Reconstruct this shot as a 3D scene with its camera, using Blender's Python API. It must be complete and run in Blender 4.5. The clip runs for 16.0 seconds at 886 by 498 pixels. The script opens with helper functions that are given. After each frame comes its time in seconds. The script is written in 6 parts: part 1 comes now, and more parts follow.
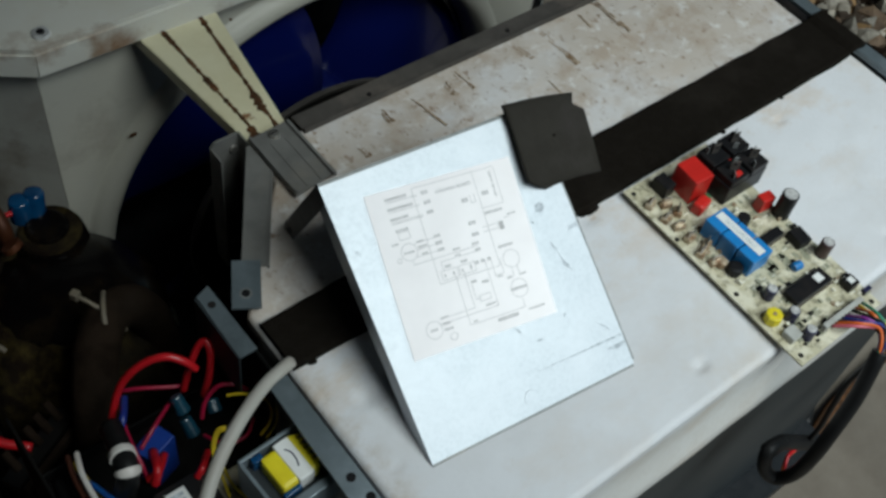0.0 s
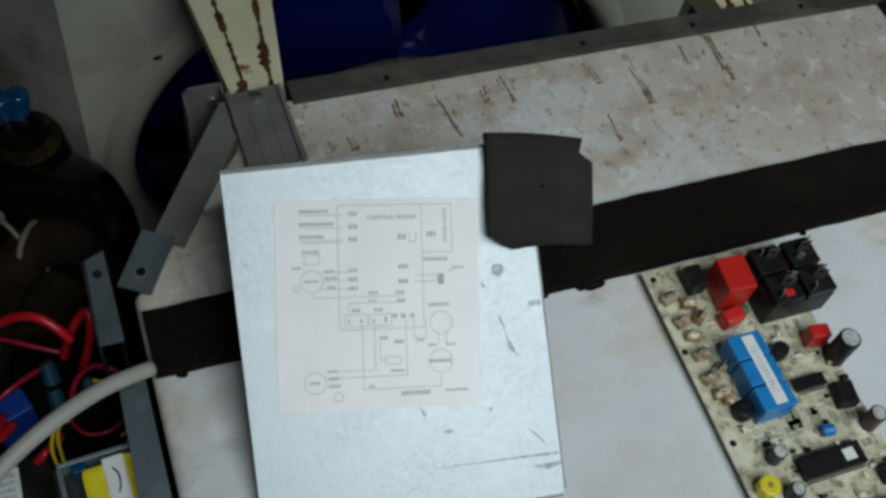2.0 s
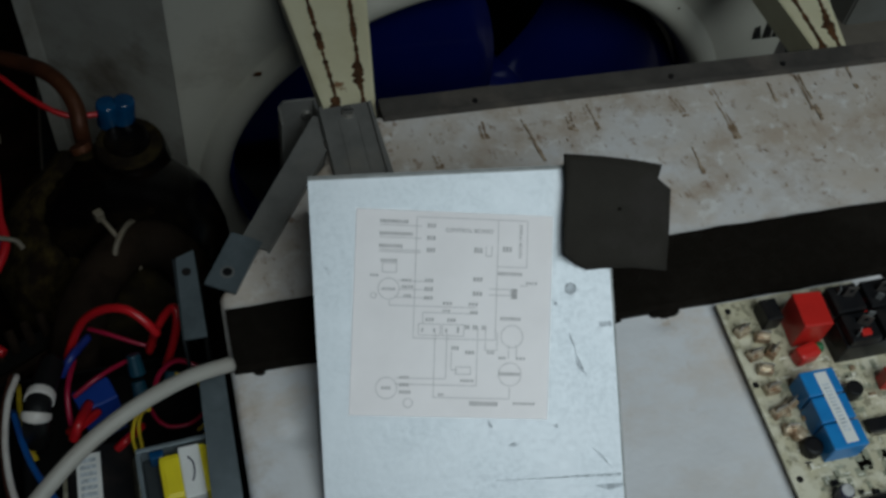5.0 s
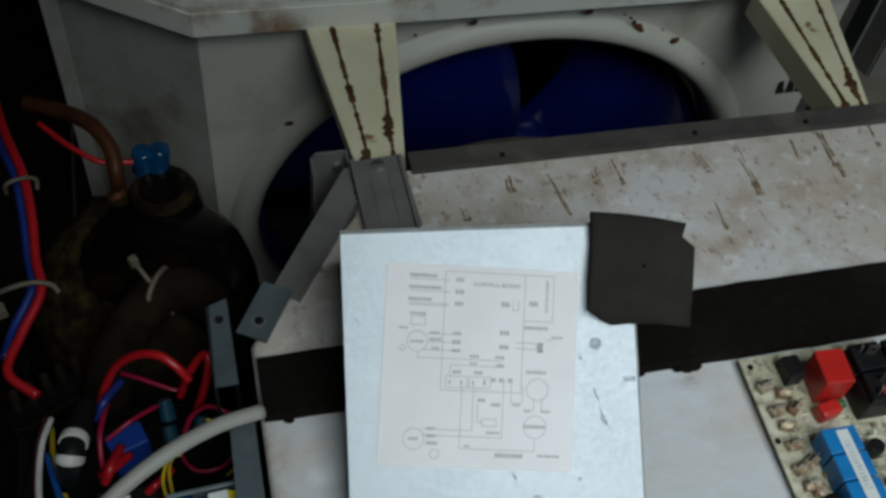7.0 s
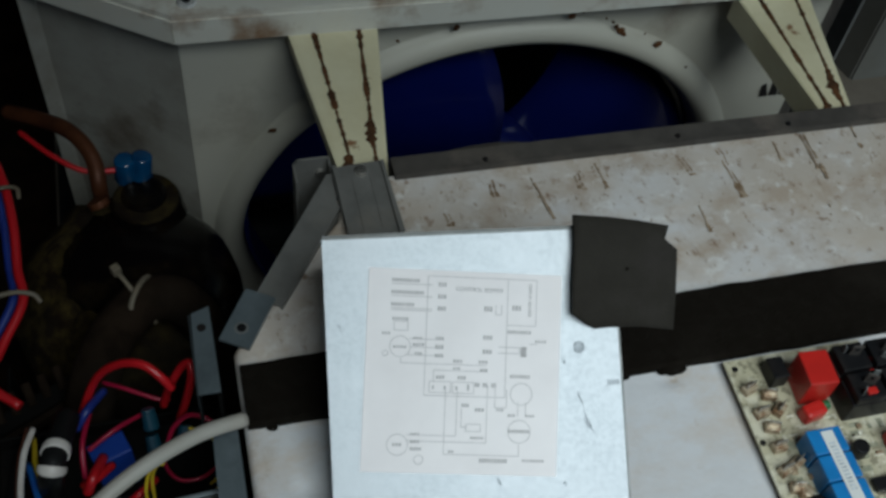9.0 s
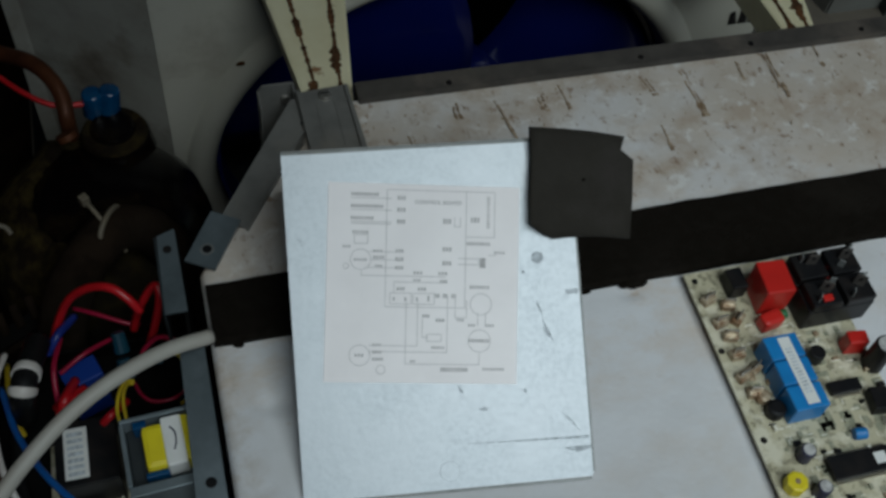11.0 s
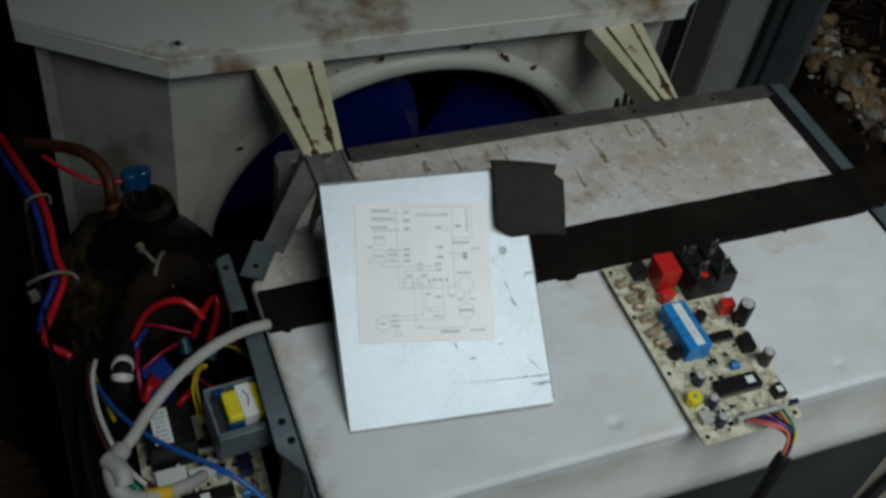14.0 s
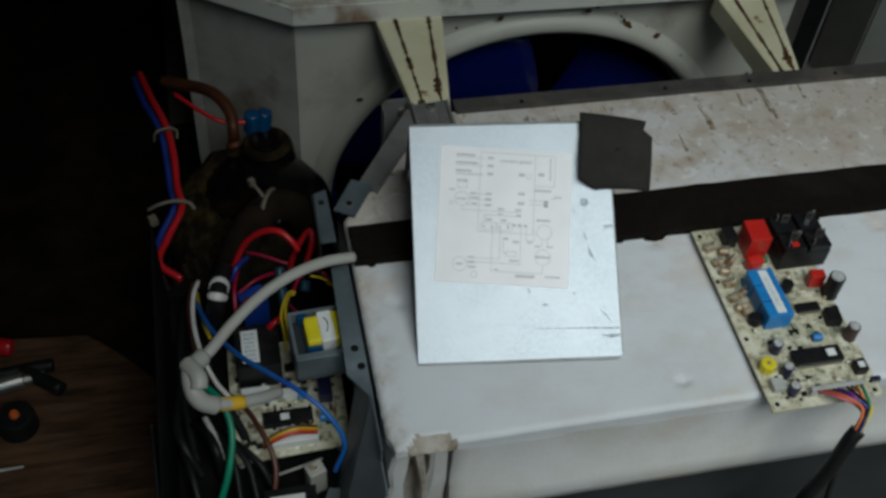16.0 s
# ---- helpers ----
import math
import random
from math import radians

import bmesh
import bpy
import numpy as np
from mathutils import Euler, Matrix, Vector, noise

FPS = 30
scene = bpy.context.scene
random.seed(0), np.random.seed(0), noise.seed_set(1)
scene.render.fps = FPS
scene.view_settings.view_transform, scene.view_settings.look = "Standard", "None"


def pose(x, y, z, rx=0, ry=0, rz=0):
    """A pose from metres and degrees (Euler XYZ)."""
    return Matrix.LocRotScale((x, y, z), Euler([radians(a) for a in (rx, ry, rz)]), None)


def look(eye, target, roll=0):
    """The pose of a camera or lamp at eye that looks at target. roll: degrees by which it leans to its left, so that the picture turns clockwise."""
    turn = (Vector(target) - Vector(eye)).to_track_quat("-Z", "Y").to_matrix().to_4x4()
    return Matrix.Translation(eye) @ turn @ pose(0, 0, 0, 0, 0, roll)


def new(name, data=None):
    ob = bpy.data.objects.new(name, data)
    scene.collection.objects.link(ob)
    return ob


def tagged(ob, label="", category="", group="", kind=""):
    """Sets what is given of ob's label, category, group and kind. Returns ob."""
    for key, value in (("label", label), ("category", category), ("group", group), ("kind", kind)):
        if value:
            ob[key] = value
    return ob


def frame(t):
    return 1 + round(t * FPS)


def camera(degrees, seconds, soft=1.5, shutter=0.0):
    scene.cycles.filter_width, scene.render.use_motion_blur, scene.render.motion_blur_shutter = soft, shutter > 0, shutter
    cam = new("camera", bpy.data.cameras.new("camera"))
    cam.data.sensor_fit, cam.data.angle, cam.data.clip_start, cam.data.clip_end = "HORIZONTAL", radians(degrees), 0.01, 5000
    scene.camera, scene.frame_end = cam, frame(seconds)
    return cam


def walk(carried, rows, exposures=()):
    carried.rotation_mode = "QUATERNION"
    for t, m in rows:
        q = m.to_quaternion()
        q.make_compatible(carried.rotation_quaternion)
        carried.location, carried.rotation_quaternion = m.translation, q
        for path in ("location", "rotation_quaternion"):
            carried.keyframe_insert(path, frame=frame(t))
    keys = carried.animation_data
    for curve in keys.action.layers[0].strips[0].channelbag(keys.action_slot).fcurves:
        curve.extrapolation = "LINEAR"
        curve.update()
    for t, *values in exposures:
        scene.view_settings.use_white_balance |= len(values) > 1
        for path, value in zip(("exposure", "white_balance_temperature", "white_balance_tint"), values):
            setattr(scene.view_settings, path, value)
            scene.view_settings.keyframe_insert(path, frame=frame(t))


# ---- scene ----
cam = camera(44.9, 16.0, soft=3.0)
METRES = 0.86
BASE = pose(-0.2876, -0.4579, 0.9874, -52.964, -6.748, -38.174)
ROWS = [
    (0.0, 0.0, 0.0, 0.0, 0.0, 0.0, -0.0),
    (0.5, 0.1364, 0.1437, 0.0526, 7.67, -3.64, -12.77),
    (1.0, 0.1438, 0.1536, 0.0554, 10.19, -3.75, -15.61),
    (1.5, 0.1442, 0.1627, 0.0611, 10.64, -3.43, -15.27),
    (2.0, 0.1466, 0.1718, 0.066, 10.75, -3.02, -15.38),
    (2.5, 0.139, 0.1795, 0.0713, 12.03, -2.94, -15.62),
    (3.0, 0.1439, 0.1833, 0.0583, 14.11, -3.97, -16.78),
    (3.5, 0.1474, 0.1793, 0.0582, 14.75, -3.89, -16.75),
    (6.0, 0.1611, 0.1447, 0.0521, 16.31, -1.57, -19.67),
    (6.5, 0.153, 0.1411, 0.0553, 16.76, -1.3, -19.59),
    (7.0, 0.156, 0.1416, 0.0623, 16.87, -0.73, -19.33),
    (7.5, 0.1561, 0.1403, 0.0645, 16.71, -0.32, -18.99),
    (8.0, 0.1582, 0.1401, 0.0659, 16.51, -0.09, -18.59),
    (10.5, 0.1712, 0.1489, 0.0465, 15.91, -1.39, -19.12),
    (11.0, 0.1884, 0.1439, 0.0428, 15.76, -2.24, -17.7),
    (11.5, 0.1985, 0.1371, 0.0306, 15.35, -2.39, -17.55),
    (12.0, 0.1944, 0.1238, 0.0051, 15.52, -3.13, -18.07),
    (12.5, 0.1609, 0.0503, -0.0208, 13.05, 0.21, -15.03),
    (13.0, 0.1043, -0.0921, -0.0875, 5.92, 4.06, -10.9),
    (13.5, 0.1061, -0.1479, -0.103, 5.5, 4.95, -11.27),
    (14.0, 0.2071, -0.1253, -0.0807, 9.94, 6.32, -14.18),
    (14.5, 0.3041, -0.0997, -0.0815, 15.62, 4.16, -18.54),
    (15.0, 0.3212, -0.1023, -0.0846, 17.81, 3.96, -18.42),
    (15.5, 0.3054, -0.114, -0.0924, 17.15, 3.87, -18.68),
    (16.0, 0.2922, -0.1249, -0.0983, 18.75, 3.15, -19.17),
]
EXPOSURES = [(t, e, 6380 if 2 < t < 12.5 else 6520, -2) for t, e in ((0.0, 0.06), (0.8, -0.14), (1.5, -0.34), (2.5, -0.56), (3.5, -0.88), (6.0, -0.72), (7.0, -0.48), (8.0, -0.36), (10.5, -0.58), (12.0, -0.90), (13.0, -0.84), (14.0, -0.56), (14.5, -0.44), (16.0, -0.48))]
walk(cam, [(t, BASE @ pose(METRES * x, METRES * y, METRES * z, 90 + pitch, roll, yaw)) for t, x, y, z, yaw, pitch, roll in ROWS], EXPOSURES)

# ---- world and sun: an overcast day ----
world = bpy.data.worlds.new("world")
scene.world = world
world.use_nodes = True
wn = world.node_tree
sky = wn.nodes.new("ShaderNodeTexSky")
sky.sky_type, sky.sun_disc = "NISHITA", False
sky.sun_elevation, sky.sun_rotation = radians(60), radians(174)
wn.links.new(sky.outputs[0], wn.nodes["Background"].inputs[0])
wn.nodes["Background"].inputs[1].default_value = 0.05
sun = new("sun", bpy.data.lights.new("sun", "SUN"))
sun.data.energy, sun.data.angle, sun.data.color = 3.2, radians(40), (0.95, 1.0, 1.075)
sun.matrix_world = look((0.257, -1.592, 3.00), (0.1, -0.1, 0.4))


# ---- materials ----
def mat(name, base, rough=0.5, metal=0.0, other=None, scale=30.0, amount=(0.4, 0.65), bump=0.0, bump_scale=200.0,
        other2=None, scale2=6.0, amount2=(0.5, 0.7), stretch=(1, 1, 1), vary=0.0, rough_vary=0.0, glass=0.0, coat=0.0, spec=0.5):
    """Base colour broken by two scales of noise, with a fine relief."""
    m = bpy.data.materials.new(name)
    m.use_nodes = True
    nt = m.node_tree
    n, l = nt.nodes, nt.links
    b = n["Principled BSDF"]
    b.inputs["Roughness"].default_value = rough
    b.inputs["Metallic"].default_value = metal
    b.inputs["Transmission Weight"].default_value = glass
    b.inputs["Coat Weight"].default_value = coat
    b.inputs["Specular IOR Level"].default_value = spec
    co = n.new("ShaderNodeTexCoord")
    mp = n.new("ShaderNodeMapping")
    mp.inputs["Scale"].default_value = stretch
    l.new(co.outputs["Object"], mp.inputs[0])
    rgb = n.new("ShaderNodeRGB")
    rgb.outputs[0].default_value = (*base, 1)
    out = rgb.outputs[0]
    for col, sc, am in ((other, scale, amount), (other2, scale2, amount2)):
        if col is None:
            continue
        t = n.new("ShaderNodeTexNoise")
        t.inputs["Scale"].default_value, t.inputs["Detail"].default_value, t.inputs["Roughness"].default_value = sc, 6, 0.62
        l.new(mp.outputs[0], t.inputs["Vector"])
        r = n.new("ShaderNodeMapRange")
        r.inputs[1].default_value, r.inputs[2].default_value = am
        l.new(t.outputs[0], r.inputs[0])
        x = n.new("ShaderNodeMix")
        x.data_type = "RGBA"
        l.new(r.outputs[0], x.inputs[0])
        l.new(out, x.inputs[6])
        x.inputs[7].default_value = (*col, 1)
        out = x.outputs[2]
        if rough_vary and sc == scale:
            rr = n.new("ShaderNodeMapRange")
            rr.inputs[3].default_value, rr.inputs[4].default_value = max(0.02, rough - rough_vary), min(1, rough + rough_vary)
            l.new(t.outputs[0], rr.inputs[0])
            l.new(rr.outputs[0], b.inputs["Roughness"])
    if vary:
        oi = n.new("ShaderNodeObjectInfo")
        hs = n.new("ShaderNodeHueSaturation")
        vr = n.new("ShaderNodeMapRange")
        vr.inputs[3].default_value, vr.inputs[4].default_value = 1 - vary, 1 + vary
        l.new(oi.outputs["Random"], vr.inputs[0])
        l.new(vr.outputs[0], hs.inputs["Value"])
        l.new(out, hs.inputs["Color"])
        out = hs.outputs[0]
    l.new(out, b.inputs["Base Color"])
    if bump:
        t2 = n.new("ShaderNodeTexNoise")
        t2.inputs["Scale"].default_value, t2.inputs["Detail"].default_value = bump_scale, 4
        l.new(mp.outputs[0], t2.inputs["Vector"])
        bp = n.new("ShaderNodeBump")
        bp.inputs["Strength"].default_value, bp.inputs["Distance"].default_value = bump, 0.002
        l.new(t2.outputs[0], bp.inputs["Height"])
        l.new(bp.outputs[0], b.inputs["Normal"])
    return m


def foam_material():
    """White polystyrene: bead relief, faint grime, brown dirt and run marks towards the rear rail."""
    m = mat("polystyrene", (0.61, 0.61, 0.625), 0.75, 0, (0.555, 0.545, 0.545), 14, (0.45, 0.75), 0.2, 260, (0.52, 0.45, 0.37), 6.5, (0.535, 0.76), spec=0.25)
    nt = m.node_tree
    n, l = nt.nodes, nt.links
    b = n["Principled BSDF"]
    prev = b.inputs["Base Color"].links[0].from_socket
    co = [x for x in n if x.type == "TEX_COORD"][0]
    sep = n.new("ShaderNodeSeparateXYZ")
    l.new(co.outputs["Object"], sep.inputs[0])
    band = n.new("ShaderNodeMapRange")
    band.inputs[1].default_value, band.inputs[2].default_value = -0.19, -0.10
    l.new(sep.outputs[1], band.inputs[0])
    side = n.new("ShaderNodeMapRange")
    side.inputs[1].default_value, side.inputs[2].default_value = -0.074, -0.099
    l.new(sep.outputs[0], side.inputs[0])
    speck = n.new("ShaderNodeMapRange")
    speck.inputs[1].default_value, speck.inputs[2].default_value, speck.inputs[4].default_value = 0.30, -0.40, 0.8
    l.new(sep.outputs[0], speck.inputs[0])
    smear = n.new("ShaderNodeMapRange")
    smear.inputs[1].default_value, smear.inputs[2].default_value, smear.inputs[3].default_value = -0.27, -0.18, 0.25
    l.new(sep.outputs[1], smear.inputs[0])
    for sc, st, am, col, top, band in ((13, (1, 1.6, 1), (0.50, 0.68), (0.52, 0.40, 0.29), 0.75, smear), (70, (1, 1, 1), (0.62, 0.72), (0.42, 0.31, 0.21), 0.5, smear), (55, (1, 1, 1), (0.44, 0.64), (0.33, 0.25, 0.16), 0.65, side), (110, (1, 1, 1), (0.62, 0.70), (0.26, 0.19, 0.12), 0.6, side), (95, (1, 1, 1), (0.70, 0.76), (0.30, 0.24, 0.18), 0.6, speck)) + tuple((*q, band) for q in ((9, (1, 1, 1), (0.30, 0.58), (0.45, 0.39, 0.33), 0.9), (34, (1, 1, 1), (0.48, 0.64), (0.34, 0.26, 0.19), 0.6), (60, (1, 1, 1), (0.56, 0.66), (0.66, 0.65, 0.63), 0.7), (120, (1, 0.7, 1), (0.58, 0.68), (0.20, 0.12, 0.07), 0.8),
                            (70, (1, 0.22, 1), (0.63, 0.70), (0.20, 0.13, 0.08), 0.6))):
        mp = n.new("ShaderNodeMapping")
        mp.inputs["Scale"].default_value = st
        mp.inputs["Rotation"].default_value = (0, 0, radians(-8))
        l.new(co.outputs["Object"], mp.inputs[0])
        t = n.new("ShaderNodeTexNoise")
        t.inputs["Scale"].default_value, t.inputs["Detail"].default_value, t.inputs["Roughness"].default_value = sc, 7, 0.65
        l.new(mp.outputs[0], t.inputs["Vector"])
        r = n.new("ShaderNodeMapRange")
        r.inputs[1].default_value, r.inputs[2].default_value = am
        r.inputs[4].default_value = top
        l.new(t.outputs[0], r.inputs[0])
        mul = n.new("ShaderNodeMath")
        mul.operation = "MULTIPLY"
        l.new(r.outputs[0], mul.inputs[0])
        l.new(band.outputs[0], mul.inputs[1])
        x = n.new("ShaderNodeMix")
        x.data_type = "RGBA"
        l.new(mul.outputs[0], x.inputs[0])
        l.new(prev, x.inputs[6])
        x.inputs[7].default_value = (*col, 1)
        prev = x.outputs[2]
    l.new(prev, b.inputs["Base Color"])
    return m


M_FOAM = foam_material()
# Same polystyrene as the top, base greyed for the shade on upright faces
M_FOAMSHADE = mat("shaded_front_foam", (0.53, 0.52, 0.50), 0.75, 0, (0.46, 0.425, 0.385), 12, (0.42, 0.72), 0.2, 220, (0.46, 0.37, 0.28), 7, (0.56, 0.76))
M_ZINC = mat("zinc_plate", (0.515, 0.55, 0.585), 0.42, 0.2, (0.475, 0.51, 0.545), 420, (0.44, 0.62), 0.06, 220, (0.55, 0.58, 0.615), 22, (0.42, 0.70), rough_vary=0.12)
M_GALV = mat("worn_galvanised", (0.185, 0.18, 0.168), 0.5, 0.2, (0.13, 0.127, 0.118), 45, (0.4, 0.7), 0.1, 150, (0.22, 0.20, 0.17), 16, (0.55, 0.72), rough_vary=0.12)
M_STEEL = mat("dull_zinc_steel", (0.20, 0.205, 0.20), 0.5, 0.35, (0.15, 0.155, 0.15), 40, (0.4, 0.7), 0.1, 150, (0.22, 0.19, 0.16), 12, (0.55, 0.75), rough_vary=0.12)
M_ZINC_DULL = mat("bluish_zinc", (0.15, 0.18, 0.195), 0.42, 0.5, (0.09, 0.11, 0.12), 40, (0.4, 0.7), 0.08, 150, (0.30, 0.35, 0.38), 10, rough_vary=0.1)
M_RAIL = mat("weathered_rail", (0.088, 0.079, 0.070), 0.62, 0.3, (0.062, 0.055, 0.050), 50, (0.4, 0.65), 0.2, 200, (0.15, 0.125, 0.105), 14, (0.55, 0.72), spec=0.30)
M_PAPER = mat("label_paper", (0.97, 0.92, 0.92), 0.6, 0, (0.90, 0.85, 0.85), 20, (0.4, 0.7))
M_INK = mat("label_ink", (0.42, 0.40, 0.40), 0.7, 0, (0.56, 0.53, 0.53), 300, (0.45, 0.6))
M_INKDARK = mat("label_ink_dark", (0.22, 0.21, 0.21), 0.7, 0, (0.40, 0.38, 0.38), 400, (0.45, 0.6))
M_ALU = mat("bare_can_top", (0.66, 0.65, 0.63), 0.35, 0.3, (0.45, 0.44, 0.43), 300, (0.45, 0.6))
M_INKFINE = mat("label_ink_fine", (0.58, 0.55, 0.55), 0.7, 0, (0.68, 0.65, 0.65), 300, (0.45, 0.6))
M_SCRATCH = mat("dark_scuff", (0.33, 0.36, 0.39), 0.6, 0, (0.58, 0.62, 0.66), 300, (0.4, 0.6))
M_TAPE = mat("black_foam_tape", (0.0075, 0.0058, 0.004), 0.95, 0, (0.010, 0.008, 0.006), 160, (0.45, 0.65), 0.9, 700, (0.017, 0.014, 0.011), 12, spec=0.08)
M_RUBBER = mat("dark_rubber", (0.025, 0.022, 0.018), 0.85, 0, (0.031, 0.028, 0.023), 60, (0.4, 0.7), 0.3, 600, (0.035, 0.03, 0.028), 15, spec=0.15)
M_CREAM = mat("cream_paint", (0.66, 0.61, 0.42), 0.5, 0, (0.58, 0.52, 0.33), 25, (0.45, 0.75), 0.1, 120, (0.22, 0.11, 0.05), 24, (0.66, 0.70))
M_RUST = mat("rust", (0.045, 0.024, 0.013), 0.9, 0, (0.11, 0.05, 0.022), 90, (0.4, 0.6), 0.5, 300, spec=0.10)
M_STAIN = mat("brown_run_mark", (0.20, 0.135, 0.085), 0.9, 0, (0.36, 0.28, 0.20), 160, (0.42, 0.6), spec=0.1)
M_GRIME = mat("grimy_foam", (0.36, 0.315, 0.26), 0.85, 0, (0.22, 0.165, 0.115), 60, (0.42, 0.68), 0.4, 200, (0.52, 0.48, 0.42), 12, (0.5, 0.7), spec=0.1)
M_SHELL = mat("aged_white_paint", (0.47, 0.45, 0.385), 0.5, 0, (0.43, 0.405, 0.335), 10, (0.45, 0.75), 0.05, 80, (0.17, 0.12, 0.08), 7, (0.56, 0.80))
# Housing paint with its stains, base darkened for the side panel's shade
M_SHELL_STAIN_SHADE = mat("stained_shaded_white_paint", (0.32, 0.31, 0.275), 0.6, 0, (0.22, 0.20, 0.17), 14, (0.42, 0.7), 0.05, 80, (0.09, 0.065, 0.045), 9, (0.54, 0.72))
M_LID = mat("lid_paint", (0.66, 0.64, 0.57), 0.5, 0, (0.62, 0.57, 0.48), 14, (0.45, 0.75), 0.08, 80, (0.26, 0.15, 0.08), 9, (0.53, 0.66))
M_BLUE = mat("blue_plastic", (0.0015, 0.0045, 0.060), 0.28, 0, (0.002, 0.006, 0.08), 8, (0.4, 0.7), 0.05, 60, coat=0.3)
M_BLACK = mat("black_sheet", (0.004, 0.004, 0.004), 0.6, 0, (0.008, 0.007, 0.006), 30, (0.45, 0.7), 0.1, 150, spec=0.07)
M_COIL = mat("dark_coil", (0.012, 0.014, 0.016), 0.5, 0.3, (0.025, 0.026, 0.028), 40, (0.4, 0.7), 0.2, 200, spec=0.20)
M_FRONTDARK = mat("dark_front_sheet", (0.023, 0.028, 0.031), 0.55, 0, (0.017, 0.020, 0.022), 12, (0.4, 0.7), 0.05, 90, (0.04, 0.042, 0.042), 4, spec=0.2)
M_SLATE = mat("slate_sheet", (0.15, 0.175, 0.19), 0.5, 0.1, (0.10, 0.12, 0.13), 18, (0.4, 0.7), 0.05, 90, (0.10, 0.11, 0.115), 9)
# Felt and compressor bases pushed near black to hold the corner's shade
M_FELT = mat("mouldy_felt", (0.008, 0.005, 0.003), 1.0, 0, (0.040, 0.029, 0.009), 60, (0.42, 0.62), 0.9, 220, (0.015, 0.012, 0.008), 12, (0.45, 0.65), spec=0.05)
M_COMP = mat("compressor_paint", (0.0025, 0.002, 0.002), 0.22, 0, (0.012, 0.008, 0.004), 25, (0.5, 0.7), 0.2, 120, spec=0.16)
M_COPPER = mat("dull_copper", (0.10, 0.034, 0.014), 0.5, 0.4, (0.05, 0.017, 0.008), 40, (0.4, 0.7), spec=0.30)
M_PLUG = mat("clear_blue_plastic", (0.004, 0.055, 0.14), 0.2, 0, (0.004, 0.03, 0.09), 60, (0.4, 0.7), coat=0.3)
M_PCB = mat("circuit_board", (0.47, 0.43, 0.30), 0.5, 0, (0.26, 0.235, 0.16), 190, (0.53, 0.58), 0.05, 200, (0.62, 0.58, 0.45), 60, (0.5, 0.6))
M_PCBT = mat("board_traces", (0.24, 0.24, 0.17), 0.45, 0, (0.34, 0.33, 0.24), 200, (0.45, 0.6))
M_SILK = mat("silk_print", (0.74, 0.72, 0.62), 0.5, 0, (0.66, 0.62, 0.5), 150, (0.4, 0.6))
M_RED = mat("red_plastic", (0.50, 0.018, 0.014), 0.35, 0, (0.42, 0.015, 0.012), 40, (0.4, 0.7))
M_RBLUE = mat("relay_blue", (0.02, 0.20, 0.50), 0.35, 0, (0.015, 0.15, 0.40), 50, (0.4, 0.7))
M_RBLACK = mat("relay_black", (0.008, 0.008, 0.009), 0.4, 0, (0.018, 0.015, 0.014), 70, (0.45, 0.7), spec=0.22)
M_TIN = mat("tinned_metal", (0.62, 0.60, 0.56), 0.32, 0.9, (0.5, 0.45, 0.38), 120, (0.4, 0.7))
M_MILKY = mat("milky_plastic", (0.42, 0.42, 0.39), 0.3, 0, (0.33, 0.32, 0.29), 90, (0.4, 0.7))
M_WHITE = mat("white_plastic", (0.72, 0.72, 0.70), 0.45, 0, (0.64, 0.63, 0.6), 60, (0.4, 0.7))
M_YELLOW = mat("yellow_plastic", (0.72, 0.60, 0.02), 0.4, 0, (0.62, 0.50, 0.02), 60, (0.4, 0.7))
M_ORANGE = mat("orange_yellow_tape", (0.70, 0.42, 0.02), 0.45, 0, (0.60, 0.34, 0.02), 60, (0.4, 0.7))
M_CAPBLUE = mat("capacitor_blue", (0.007, 0.035, 0.22), 0.4, 0, (0.008, 0.035, 0.22), 50, (0.4, 0.7))
M_NAVY = mat("capacitor_sleeve", (0.012, 0.012, 0.045), 0.35, 0, (0.02, 0.02, 0.06), 100, (0.4, 0.7))
M_BROWNCAP = mat("brown_sleeve", (0.045, 0.018, 0.018), 0.35, 0, (0.06, 0.028, 0.024), 100, (0.4, 0.7))
M_AMBER = mat("brown_lacquer", (0.22, 0.12, 0.06), 0.35, 0.3, (0.50, 0.42, 0.30), 180, (0.4, 0.62))
M_GREEN = mat("green_bead", (0.02, 0.10, 0.04), 0.4, 0, (0.03, 0.14, 0.05), 80)
W_GREY = mat("grey_sheath", (0.38, 0.36, 0.32), 0.5, 0, (0.35, 0.32, 0.28), 30, (0.42, 0.7), 0.05, 100)
W_RED = mat("red_wire", (0.44, 0.008, 0.014), 0.35, 0, (0.34, 0.006, 0.010), 40)
W_CRIMSON = mat("crimson_wire", (0.30, 0.006, 0.035), 0.4, 0, (0.22, 0.004, 0.025), 40)
M_TEAL = mat("dark_teal_sleeve", (0.008, 0.045, 0.070), 0.3, 0, (0.005, 0.03, 0.05), 60, (0.4, 0.7), coat=0.2)
W_BLUE = mat("blue_wire", (0.012, 0.11, 0.36), 0.38, 0, (0.012, 0.07, 0.32), 40)
W_DBLUE = mat("dark_blue_wire", (0.012, 0.03, 0.20), 0.4, 0, (0.01, 0.02, 0.14), 40)
W_YELLOW = mat("yellow_wire", (0.60, 0.44, 0.02), 0.4, 0, (0.5, 0.35, 0.02), 40)
W_WHITE = mat("white_wire", (0.65, 0.62, 0.58), 0.4, 0, (0.55, 0.5, 0.46), 40)
W_BROWN = mat("brown_wire", (0.10, 0.035, 0.022), 0.4, 0, (0.07, 0.025, 0.016), 40)
